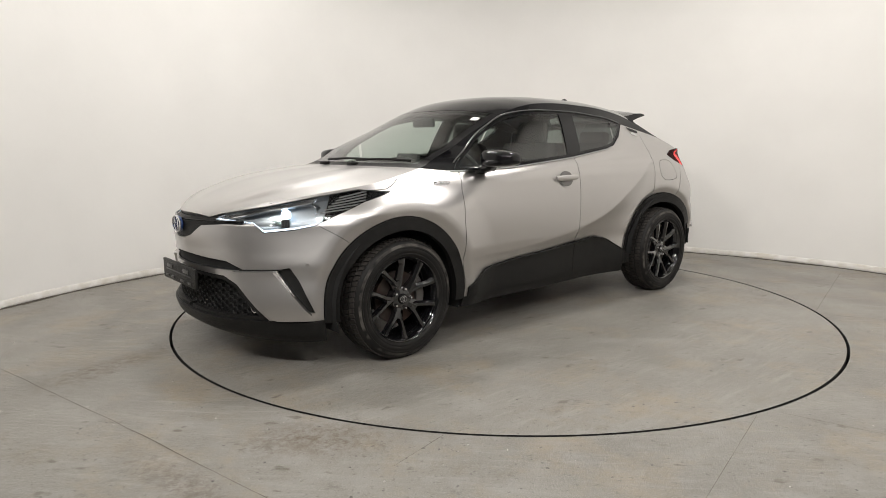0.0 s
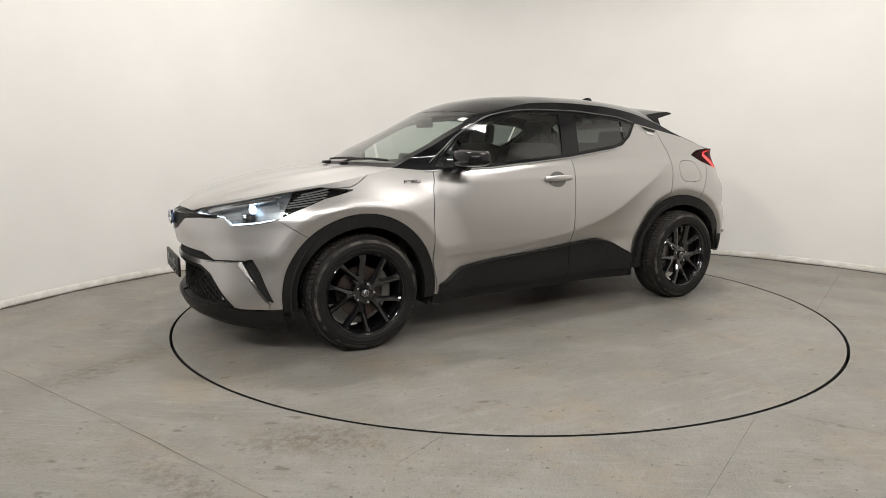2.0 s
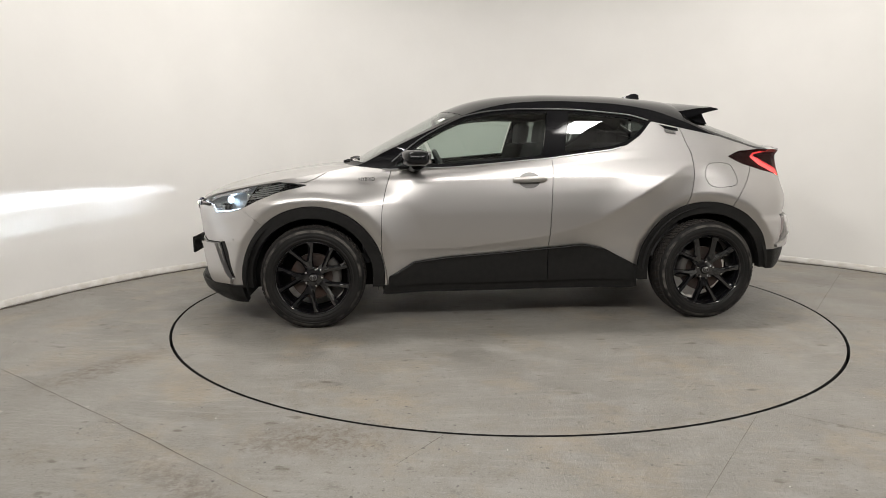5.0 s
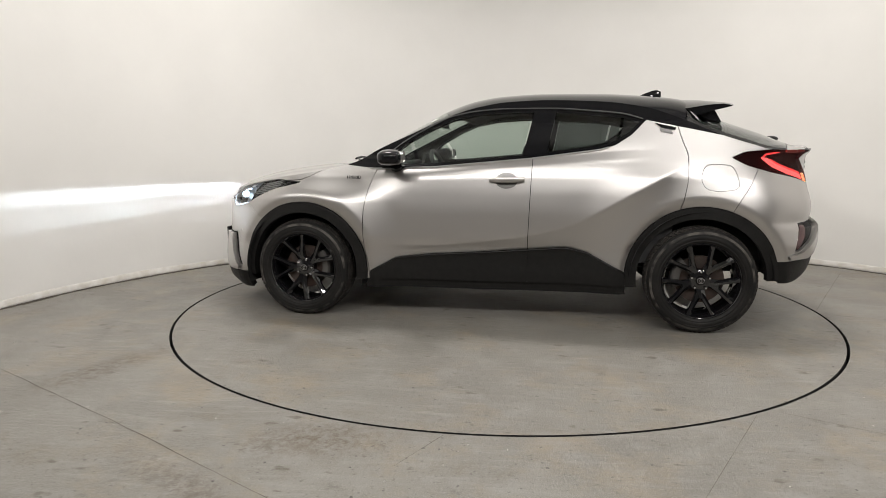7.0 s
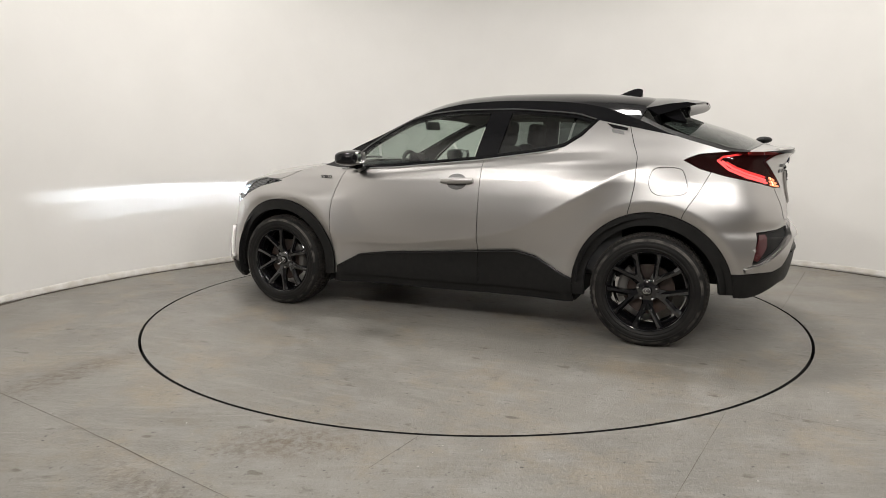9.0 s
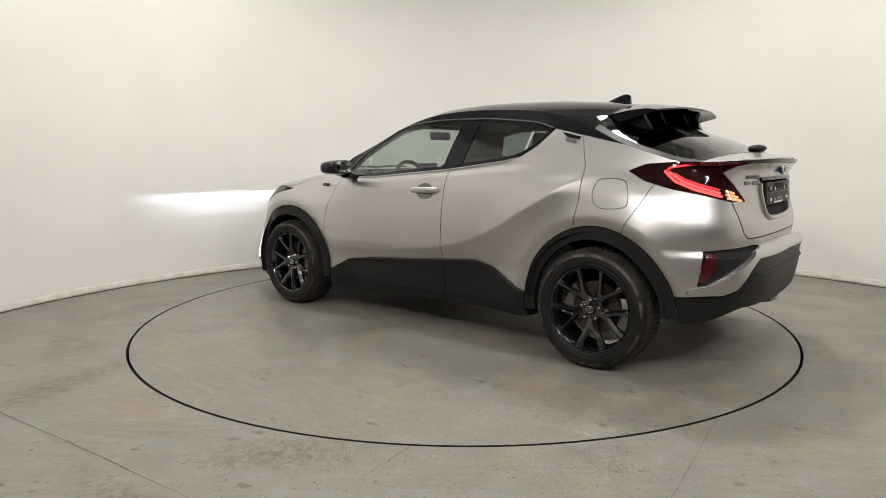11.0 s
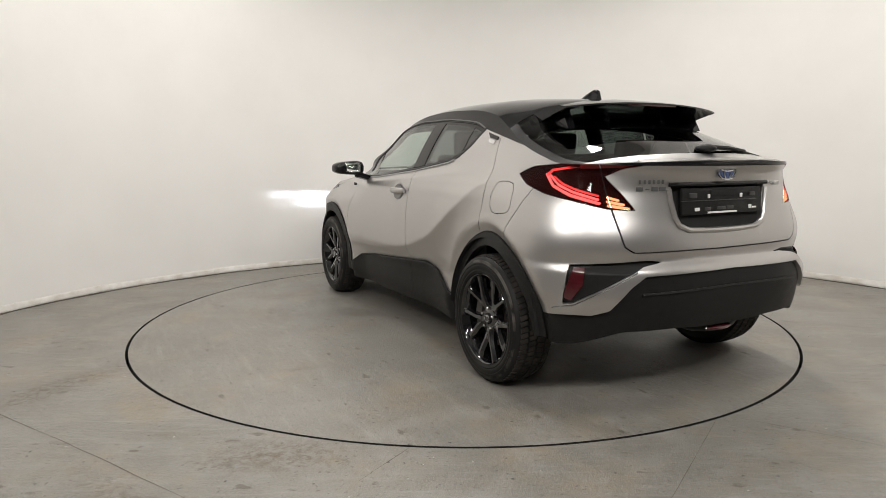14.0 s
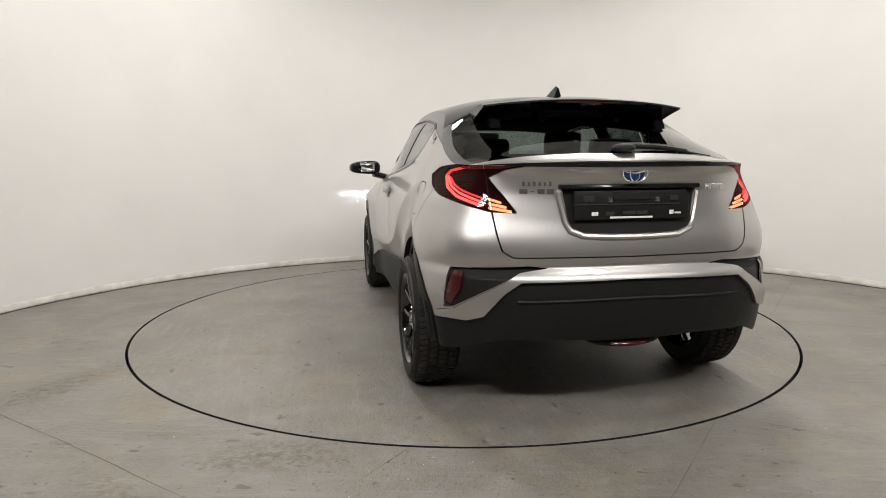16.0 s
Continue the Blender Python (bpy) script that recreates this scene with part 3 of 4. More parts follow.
    low, S = split(S, lambda V: np.where(V[:, 0] > 1.2, .283 - V[:, 2], np.where(V[:, 0] > -1.2, .275 - V[:, 2], -1)), .001)
    sheet("front_lip", clip(low, lambda V: V[:, 0] - 1.32), PLASTIC, car, "black plastic front lip", .03, out=.012, whole=True)
    sheet("sill", clip(clip(low, lambda V: 1.32 - V[:, 0]), lambda V: V[:, 2] - .215), PLASTIC, car, "black plastic sill", .03, True)
    sheet("upper_grille", grille, PLASTIC, car, "black upper grille panel", .01, out=-.008, whole=True)
    sheet("slot_grille", slot, DARK, car, "black air slot", .01, out=-.02, whole=True)
    sheet("bumper_vent", vent, PLASTIC, car, "black corner vent", .01, True, -.015)
    # tail
    back = lambda V: V[:, 0] < -1.3
    tail, S = split(S, lambda V: np.where(back(V), inside(TAILLIGHT, rear)(V), -1), .0015)
    black, S = split(S, lambda V: np.where(back(V), inside(BLACKREAR, rear)(V), -1), .001)
    strip, S = split(S, lambda V: np.where(back(V), inside(STRIP, rear)(V), -1), .001)
    notch, S = split(S, lambda V: np.where(back(V), inside(NOTCH, rear)(V), -1), .001)
    hatch, S = split(S, lambda V: np.where(back(V), inside(HATCH, rear)(V), -1), .003)
    black = clip(black, lambda V: V[:, 2] - (.325 + .07 * ramp(.80, .55, V[:, 1]) - .012 * ramp(.35, .12, V[:, 1])))
    sheet("rear_lower_bumper", black, PLASTIC, car, "black plastic lower rear bumper", .03, whole=True)
    sheet("bumper_strip", strip, PAINT, car, "bright silver strip across the rear bumper", .02, out=.018, whole=True)
    sheet("reflector", clip(notch, inside([(.665, .69), (.625, .69), (.63, .61), (.672, .535), (.70, .55)], rear)), RED, car, "red bumper reflector", .01, True, -.006)
    sheet("rear_notch", notch, PLASTIC, car, "black reflector recess", .02, True, -.018)
    # sides
    trim = [(.83, .335), (.66, .425), (.41, .455), (.03, .48), (-.23, .50), (-.48, .518), (-.62, .49), (-.88, .355), (-.9, .2), (.84, .2)]
    clad, S = split(S, lambda V: np.where(np.abs(V[:, 0]) < 1.2, inside(trim, side)(V), -1), .001)
    door = lambda V: V[:, 0] + .235 + .02 * np.clip((V[:, 2] - .5) / .5, 0, 1.2)
    a, b = split(clad, door)
    sheet("door_cladding", a, PLASTIC, car, "black plastic door cladding", .02, True, .014)
    sheet("door_cladding", b, PLASTIC, car, "black plastic door cladding", .02, True, .014)
    seam = [(.2, .84), (.34, .845), (.52, .875), (.72, .872), (.87, .85), (1.02, .805), (1.2, .75)]
    fore, S = split(S, lambda V: V[:, 0] - spline(V[:, 2], seam))
    d1, S = split(S, door)
    sheet("front_door", d1, PAINT, car, "silver front door", .02, True)
    qs = [(.6, -1.16), (.77, -1.18), (.85, -1.20), (.99, -1.22), (1.1, -1.22), (1.2, -1.19), (1.3, -1.16), (1.5, -1.1)]
    d2, S = split(S, lambda V: V[:, 0] - spline(V[:, 2], qs))
    sheet("rear_door", d2, PAINT, car, "silver rear door", .02, True)
    fuel = [(-1.30, .95), (-1.305, 1.02), (-1.34, 1.055), (-1.44, 1.055), (-1.485, 1.03), (-1.51, .94), (-1.48, .905), (-1.35, .90)]
    fl, S = split(S, inside(fuel, side, 4), .0018)
    sheet("fuel_flap", fl, PAINT, car, "silver fuel flap", .01, True)
    bs = [(.4, -1.40), (.78, -1.49), (.93, -1.575), (1.01, -1.615), (1.06, -1.64)]
    bump, quarter = split(S, lambda V: np.where(V[:, 2] < 1.06, spline(V[:, 2], bs) - V[:, 0], -1))
    sheet("rear_quarter", quarter, PAINT, car, "silver rear quarter panel", .02, True)
    sheet("rear_bumper", bump, PAINT, car, "silver rear bumper", .02, whole=True)
    deck = top_grid(-2.07, -1.925, 0, 1, 14)
    recess, hatch = split(hatch, inside([(-.2, 1.05), (.30, 1.05), (.29, 1.03), (.265, .90), (.245, .855), (.20, .832), (-.2, .828)], rear), .0005)
    sheet("plate_recess", recess, PAINT, car, "silver recess behind the plate holder", .001, out=-.022, whole=True)
    sheet("tailgate", joined(hatch, deck), PAINT, car, "silver tailgate", .02, whole=True)
    # front wing, bumper, bonnet
    bl = lambda V: np.where(V[:, 0] > 1.4, V[:, 0] - np.interp(V[:, 2], [.2, .66, .78, .80, 1.2], [1.56, 1.61, 1.785, 1.8, 2.4]), -1)
    bumper, fore = split(fore, bl)
    lid, wing = split(fore, lambda V: np.where(V[:, 0] > 1.1, V[:, 2] - np.interp(V[:, 0], [1.1, 1.15, 1.3, 1.36, 1.5, 2.3], [1.09, 1.05, .968, .945, .94, .7]), -1))
    sheet("front_wing", wing, PAINT, car, "silver front wing", .02, True)
    up, bumper = split(bumper, lambda V: V[:, 2] - .80 - 0 * V[:, 0], .001)
    fang, bumper = split(bumper, inside([(.41, .528), (.665, .54), (.845, .32), (.835, .295), (.69, .29), (.655, .30), (.585, .385), (.47, .50)], front), .0005)
    sheet("bumper_fang", fang, PAINT, car, "silver sculpted bumper blade", .03, True, .026)
    sheet("front_bumper", bumper, PAINT, car, "silver front bumper", .02, whole=True)
    sheet("bonnet", joined(lid, up, top_grid(1.15, 2.18, 0, 1)), PAINT, car, "silver bonnet", .02, whole=True)
    # top
    sheet("cowl", top_grid(1.085, 1.148, 0, 1, 5), PLASTIC, car, "black cowl panel", .02, whole=True)
    sheet("windscreen", top_grid(.44, 1.085, 0, .90), CLEAR, car, "clear windscreen", 0, whole=True)
    sheet("screen_pillar", top_grid(.44, 1.085, .905, 1), BLACK, car, "gloss black windscreen pillar", .02, True)
    sheet("roof", top_grid(-1.27, .435, 0, 1), BLACK, car, "gloss black roof", .02, whole=True)
    sheet("tailgate_glass", top_grid(-1.92, -1.275, 0, .93), PRIVACY, car, "dark tailgate window", 0, whole=True)
    sheet("tailgate_pillar", top_grid(-1.92, -1.275, .935, 1), PLASTIC, car, "satin black tailgate glass edge", .02, True)
    return lamp, tail, hole


lamp_skin, tail_skin, intake_skin = body()
lamp_skin, tail_skin = refine(lamp_skin), refine(tail_skin)


# ---- wheels ----
def wheel_meshes():
    meshes = {}

    def keep(name, bm, mat, smooth=True):
        bmesh.ops.recalc_face_normals(bm, faces=bm.faces)
        for f in bm.faces:
            f.smooth = smooth
        for e in bm.edges:
            if len(e.link_faces) == 2 and e.calc_face_angle(0) > .7:
                e.smooth = False
        me = bpy.data.meshes.new(name)
        bm.to_mesh(me)
        bm.free()
        me.materials.append(mat)
        meshes[name] = me
    # outward is +y
    bm = bmesh.new()
    lathe(bm, [(.226, .085), (.231, .106), (.237, .111), (.241, .107), (.228, .092), (.214, .05), (.208, -.06), (.226, -.10), (.235, -.105)], 64)
    keep("wheel", bm, RIM)
    bm = bmesh.new()
    lathe(bm, [(.234, .095), (.241, .108), (.256, .1165), (.263, .1150), (.267, .1180), (.283, .1190), (.288, .1165), (.291, .1185), (.299, .1175), (.303, .114), (.307, .114), (.320, .106), (.3275, .094), (.332, .075), (.334, .04), (.3345, 0), (.334, -.04), (.332, -.075), (.326, -.094), (.30, -.115), (.25, -.112), (.23, -.1)], 72)
    keep("tyre", bm, RUBBER)
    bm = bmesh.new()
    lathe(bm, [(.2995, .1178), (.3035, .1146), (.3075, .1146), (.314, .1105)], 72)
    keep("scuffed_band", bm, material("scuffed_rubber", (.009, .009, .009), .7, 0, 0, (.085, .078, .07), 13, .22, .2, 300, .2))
    bm = bmesh.new()
    for k in range(72):
        for y in (-.072, -.024, .024, .072):
            a = 2 * math.pi * (k + (.5 if y in (-.024, .072) else 0)) / 72
            box(bm, (.0215, .038, .011), pose(0, 0, 0, 0, -math.degrees(a)) @ pose(0, y, .3345 - (.0035 if abs(y) > .05 else 0), (-8 if y > .05 else 8 if y < -.05 else 0), 0, 14 if y > 0 else -14), 0)
    keep("tread", bm, TREAD, False)
    # one forked spoke: a stem that divides towards the rim
    bm = bmesh.new()

    def beam(path):
        prev = None
        for r, off, w, y, th in path:
            ring = [bm.verts.new((off + fx * w, y - fy, r)) for fx, fy in ((-1, .013), (-.72, .002), (.15, 0), (1, .015), (1, th), (-1, th))]
            if prev:
                for i in range(6):
                    bm.faces.new((prev[i], prev[(i + 1) % 6], ring[(i + 1) % 6], ring[i]))
            prev = ring
        bm.faces.new(prev)
    beam([(.035, 0, .032, .066, .04), (.07, .003, .030, .076, .04), (.112, .008, .034, .084, .04)])
    beam([(.080, -.006, .022, .078, .035), (.115, -.016, .021, .086, .035), (.15, -.034, .019, .091, .035), (.19, -.053, .019, .096, .035), (.233, -.066, .026, .100, .035)])
    beam([(.080, .010, .019, .078, .035), (.115, .026, .019, .085, .035), (.15, .048, .018, .089, .035), (.19, .071, .019, .094, .035), (.228, .096, .030, .099, .035)])
    keep("spoke", bm, RIM, False)
    bm = bmesh.new()
    lathe(bm, [(.001, .074), (.05, .074), (.066, .066), (.07, .03), (.07, -.02)], 32)
    keep("hub", bm, RIM)
    bm = bmesh.new()
    lathe(bm, [(.001, .086), (.024, .085), (.029, .080), (.03, .07)], 28)
    keep("centre_cap", bm, BLACK)
    bm = bmesh.new()
    for r, sx in ((.022, 1), (.012, .6)):
        tube(bm, [(r * sx * math.cos(a), .0865, r * .75 * math.sin(a)) for a in np.linspace(0, 2 * math.pi, 24)], .0016, 5)
    keep("cap_badge", bm, CHROME)
    bm = bmesh.new()
    lathe(bm, [(.001, .087), (.006, .087), (.0095, .082), (.0095, .06)], 6)
    keep("wheel_nut", bm, CHROME)
    bm = bmesh.new()
    lathe(bm, [(.07, .022), (.075, .026), (.15, .026), (.15, .0), (.07, .0)], 48)
    keep("brake_disc", bm, STEEL)
    bm = bmesh.new()
    prev = None
    for a in np.radians(np.linspace(-34, 34, 9)):
        ring = [bm.verts.new((r * math.sin(a), y, r * math.cos(a))) for r, y in ((.122, -.02), (.122, .045), (.135, .055), (.165, .055), (.178, .04), (.178, -.02))]
        if prev:
            for i in range(6):
                bm.faces.new((prev[i], prev[(i + 1) % 6], ring[(i + 1) % 6], ring[i]))
        else:
            bm.faces.new(ring)
        prev = ring
    bm.faces.new(prev[::-1])
    keep("brake_caliper", bm, material("caliper_grey", (.10, .095, .09), .5, .5))
    return meshes


def wheels():
    M = wheel_meshes()
    for x in (1.32, -1.32):
        for s in (1, -1):
            w = new("wheel", M["wheel"])
            w.parent = car
            w.matrix_basis = pose(x, s * .782, .336, 0, 0, 0 if s > 0 else 180)
            w["label"] = "black alloy wheel with a worn tyre"
            turn0 = {1.32: 18, -1.32: 36}[x]

            def bit(name, m=Matrix()):
                o = new(name, M[name])
                o.parent, o.matrix_basis = w, m
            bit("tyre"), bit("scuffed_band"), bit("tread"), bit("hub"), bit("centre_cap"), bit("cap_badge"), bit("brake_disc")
            bit("brake_caliper", pose(0, 0, 0, 0, 75 if x < 0 else -80))
            for k in range(5):
                bit("spoke", pose(0, 0, 0, 0, turn0 + 72 * k))
                bit("wheel_nut", pose(0, 0, 0, 0, turn0 + 36 + 72 * k) @ pose(0, 0, .056))


wheels()


def underbody():
    bm = bmesh.new()
    box(bm, (1.75, 1.5, .14), pose(0, 0, .27), .03)
    box(bm, (.7, 1.0, .16), pose(1.45, 0, .28), .03)
    box(bm, (.75, 1.0, .14), pose(-1.5, 0, .44), .03)
    part("underbody", bm, DARK, car, "dark underbody")
    for x in (1.32, -1.32):
        for s in (1, -1):
            bm = bmesh.new()
            pr = [(.43, .86), (.43, .55), (.001, .55)]
            lathe(bm, pr, 48)
            bmesh.ops.bisect_plane(bm, geom=bm.verts[:] + bm.edges[:] + bm.faces[:], plane_co=(0, 0, -.12 if x > 0 else .01), plane_no=(0, 0, -1), clear_outer=True)
            for v in bm.verts:
                v.co.y *= s
                v.co += Vector((x, 0, .336))
            part("wheel_well", bm, DARK, car, "black wheel well")


underbody()


# ---- lamps, trim and fittings of the car ----
def on_side(x, z, out=0.0):
    return Vector((x, float(half_width(x, z)) + out, z))


def on_end(y, z, sign, out=0.0):
    """The place on the nose (sign 1) or the tail (-1) at a height and a distance from the middle."""
    a, b = (1.3, float(spline(z, NOSE))) if sign > 0 else (-1.3, float(spline(z, TAIL)))
    for _ in range(40):
        m = (a + b) / 2
        if float(half_width(m, z)) > abs(y):
            a = m
        else:
            b = m
    return Vector((a + sign * out, y, z))


def near_line(pts, coords, width):
    p = np.array(pts, float)

    def fn(V):
        u, best = coords(V), np.full(len(V), 1e9)
        for a, b in zip(p, p[1:]):
            ab = b - a
            t = np.clip(((u - a) @ ab) / (ab @ ab), 0, 1)
            best = np.minimum(best, np.hypot(*(u - a - t[:, None] * ab).T))
        return width - best
    return fn


def both_sides(name, build, mat, label="", parent=None, smooth=True):
    made = []
    for s in (1, -1):
        bm = bmesh.new()
        build(bm)
        if s < 0:
            for v in bm.verts:
                v.co.y = -v.co.y
            bmesh.ops.reverse_faces(bm, faces=bm.faces)
        bmesh.ops.recalc_face_normals(bm, faces=bm.faces)
        p = (parent[0] if s > 0 else parent[1]) if parent else car
        made.append(part(name, bm, mat, p, label, smooth))
    return made


def headlights():
    lens = sheet("headlight", lamp_skin, LENS, car, "clear headlight with a bluish lit projector", 0, True, .001)
    for o in lens:
        o.visible_shadow = False
    dense = lamp_skin
    fore, aft = split(clip(dense, lambda V: inside(HEADLIGHT, front)(V) - .001), lambda V: .93 + .4 * (V[:, 2] - .85) - front(V)[:, 0], .0005)
    sheet("headlight_housing", fore, material("lamp_silver", (.27, .29, .31), .32, .7), car, "silvered headlight housing", .001, True, -.045)
    sheet("headlight_tail", aft, BLACK, car, "black rear half of the headlight", .001, True, -.03)
    drl = near_line([(.31, .797), (.55, .783), (.605, .742), (.77, .757), (.86, .775)], front, .0062)
    for o, p in zip(sheet("daytime_strip", clip(dense, drl), DRL, car, "lit white daytime strip", .004, True, -.010), lens):
        o.parent = p
    sil = inside([(.34, .812), (.64, .866), (.89, .91), (.86, .885), (.60, .84), (.42, .805)], front)
    for o, p in zip(sheet("reflector_bar", clip(dense, sil), CHROME, car, "ribbed chrome reflector", .004, True, -.02), lens):
        o.parent = p
    for k in range(6):
        a, z = .90 + .022 * k, .838 + .015 * k
        rib = near_line([(a, z), (a + .22 - .012 * k, z + .030)], front, .0026)
        for o, p in zip(sheet("chrome_rib", clip(dense, rib), BRIGHT, car, "thin pale rib", .004, True, -.008), lens):
            o.parent = p

    def projector(bm):
        lathe(bm, [(.027, .0), (.030, .035), (.026, .038), (.024, .01)], 28, pose(1.72, .655, .842, 0, 0, -75))
    both_sides("projector_ring", projector, CHROME, "chrome projector ring", lens)

    def bulb(bm):
        bmesh.ops.create_uvsphere(bm, u_segments=20, v_segments=10, radius=.04, matrix=pose(1.874, .60, .826) @ Matrix.Diagonal((.5, 1, .62, 1)))
    both_sides("projector_lens", bulb, LED, "glowing bluish projector lens", lens)
    # the beam: three slits under cut-off plates, the upper ones narrow and bright
    def shade(bm):
        for top, low in ((.8010, .7955), (.7918, .7800), (.7753, .7550)):
            box(bm, (.066, .063, .0012), pose(1.899, .585, top), 0)
            box(bm, (.060, .063, .0012), pose(1.897, .585, low), 0)
        for y in (.5535, .6165):
            box(bm, (.045, .0015, .050), pose(1.889, y, .778), 0)
        box(bm, (.002, .063, .05), pose(1.8665, .585, .778), 0)
    both_sides("beam_cutoff", shade, DARK, "black beam cut-off plates", lens, False)
    for z, power in ((.7988, 110000), (.7897, 75000), (.7733, 34000)):
        def slit(bm):
            v = [bm.verts.new((1.869, y, z + d)) for y, d in ((.56, -.0008), (.61, -.0008), (.61, .0008), (.56, .0008))]
            bm.faces.new(v)
        both_sides("beam_slit", slit, glow("beam_glow", (.80, .90, 1.0), power), "bright beam slit", lens, False)


headlights()


def taillights():
    inner, outer = split(tail_skin, inside(HATCH, rear), .002)
    lens = [sheet("taillight", s, SMOKE, car, "smoked red taillight, lit", 0, True, .001) for s in (outer, inner)]
    for pair in lens:
        for o in pair:
            o.visible_shadow = False
    sheet("taillight_housing", tail_skin, material("dark_red", (.05, .006, .008), .35, 0, .3), car, "dark red lamp housing", .001, True, -.03)
    bands = [([(.812, 1.10), (.79, 1.12), (.64, 1.143), (.42, 1.148)], .0045, TAILGLOW), ([(.815, 1.10), (.775, 1.05), (.70, 1.01), (.585, .973)], .0055, TAILHOT), ([(.55, .963), (.475, .948)], .0055, TAILAMBER),
             ([(.795, 1.095), (.752, 1.055), (.69, 1.024), (.59, .990)], .0045, TAILHOT), ([(.555, .981), (.495, .966)], .005, TAILAMBER), ([(.775, 1.09), (.735, 1.06), (.68, 1.035), (.59, 1.006)], .0035, TAILGLOW), ([(.555, .999), (.515, .986)], .0045, TAILAMBER)]
    for line, w, mat in bands:
        for o, p in zip(sheet("light_band", clip(tail_skin, near_line(line, rear, w)), mat, car, "glowing red light band", .003, True, -.010), lens[0]):
            o.parent = p


taillights()


def nose():
    # honeycomb of the lower intake
    bm = bmesh.new()
    c, h = .021, .021 * math.sqrt(3) / 2
    for i in range(-22, 23):
        for j in range(0, 7):
            y0, z0 = i * 1.5 * c, .295 + (j + (i % 2) / 2) * 2 * h
            if abs(y0) > .56 or z0 > .49:
                continue
            p = on_end(min(abs(y0), .6), z0, 1)
            a = math.atan2(p.y, p.x - 1.4) * .8
            if inside(INTAKE, lambda V: V)(np.array([[a, z0]]))[0] < .012:
                continue
            ring = [(y0 + c * .92 * math.cos(t), z0 + c * .92 * math.sin(t) * .9) for t in np.linspace(0, 2 * math.pi, 7)]
            tube(bm, [on_end(y, z, 1, -.035) for y, z in ring], .0035, 4)
    part("grille_mesh", bm, PLASTIC, car, "black honeycomb grille")
    sheet("intake_back", intake_skin, DARK, car, "black air intake", .001, out=-.075, whole=True)
    # intake surround
    edge = clip(intake_skin, lambda V: .02 - np.abs(inside(INTAKE, front)(V)) - 5 * (V[:, 1] < .01))
    sheet("intake_surround", edge, PLASTIC, car, "black intake surround", .05, out=-.004, whole=True)

    def fog(bm):
        lathe(bm, [(.001, .004), (.020, .004), (.024, .010), (.028, .010), (.030, -.02)], 24, pose(*on_end(.535, .345, 1, -.03), 0, 0, -75))
    both_sides("fog_lamp", fog, CHROME, "round chrome-ringed fog lamp")
    # plate holder
    bm = bmesh.new()
    box(bm, (.016, .52, .115), pose(2.235, -.005, .475), .006)
    holder = part("plate_holder", bm, PLASTIC, car, "empty black plate holder")
    for y, z, w, d in ((-.19, .44, .05, .012), (-.1, .44, .05, .012), (.06, .44, .07, .012), (.17, .44, .05, .012), (-.14, .50, .09, .02), (.12, .50, .09, .02), (0, .478, .4, .006)):
        bm = bmesh.new()
        box(bm, (.006, w, d), pose(2.245, y, z), .002)
        part("holder_rib", bm, SCREEN, holder)
    # badge: plain oval
    bm = bmesh.new()
    tube(bm, [(2.238, .062 * math.cos(a), .755 + .044 * math.sin(a)) for a in np.linspace(0, 2 * math.pi, 40)], .005, 6)
    tube(bm, [(2.238, .026 * math.cos(a), .757 + .04 * math.sin(a)) for a in np.linspace(0, 2 * math.pi, 30)], .004, 6)
    badge = part("front_badge", bm, CHROME, car, "oval chrome front badge")
    bm = bmesh.new()
    lathe(bm, [(.001, .012), (.05, .010), (.062, 0)], 32, pose(2.222, 0, .755, 0, 0, -90) @ Matrix.Diagonal((1, 1, .72, 1)))
    part("badge_back", bm, BLUE, badge, "dark blue badge ground")
    bm = bmesh.new()
    tube(bm, [on_end(y, .785 + .01 * abs(y), 1, .004) for y in np.linspace(-.46, .46, 31)], .006, 6)
    part("grille_bar", bm, BLACK, car, "gloss black grille bar")

    def seam(bm):
        tube(bm, [on_end(y, z, 1, .001) for y, z in zip(np.linspace(.46, .66, 12), np.linspace(.538, .548, 12))], .0045, 6)
    both_sides("bumper_seam", seam, DARK, "dark seam across the bumper corner")

    def sensor(bm):
        for y, z in ((.75, .575),):
            lathe(bm, [(.001, .003), (.009, .003), (.011, -.004)], 16, pose(*on_end(y, z, 1), 0, 0, -35))
    both_sides("parking_sensor", sensor, PAINT, "round parking sensor")
    for s in (1, -1):
        pts = []
        for k in np.linspace(0, 1, 14):
            v = .12 + .72 * k
            kk = 1.10 - .02 * math.sin(k * 3.1)
            e = float(half_width(kk - spline(kk, SAG), spline(kk, TOP_E)))
            pts.append((kk - float(spline(kk, SAG)) * v * v, (e * v - (.35 if s < 0 else 0)) , float(spline(kk, TOP_C)) + .022))
        bm = bmesh.new()
        tube(bm, pts, .008, 6)
        box(bm, (.05, .06, .02), pose(1.13, pts[0][1], 1.065), .006)
        part("wiper", bm, PLASTIC, car, "black windscreen wiper")


nose()


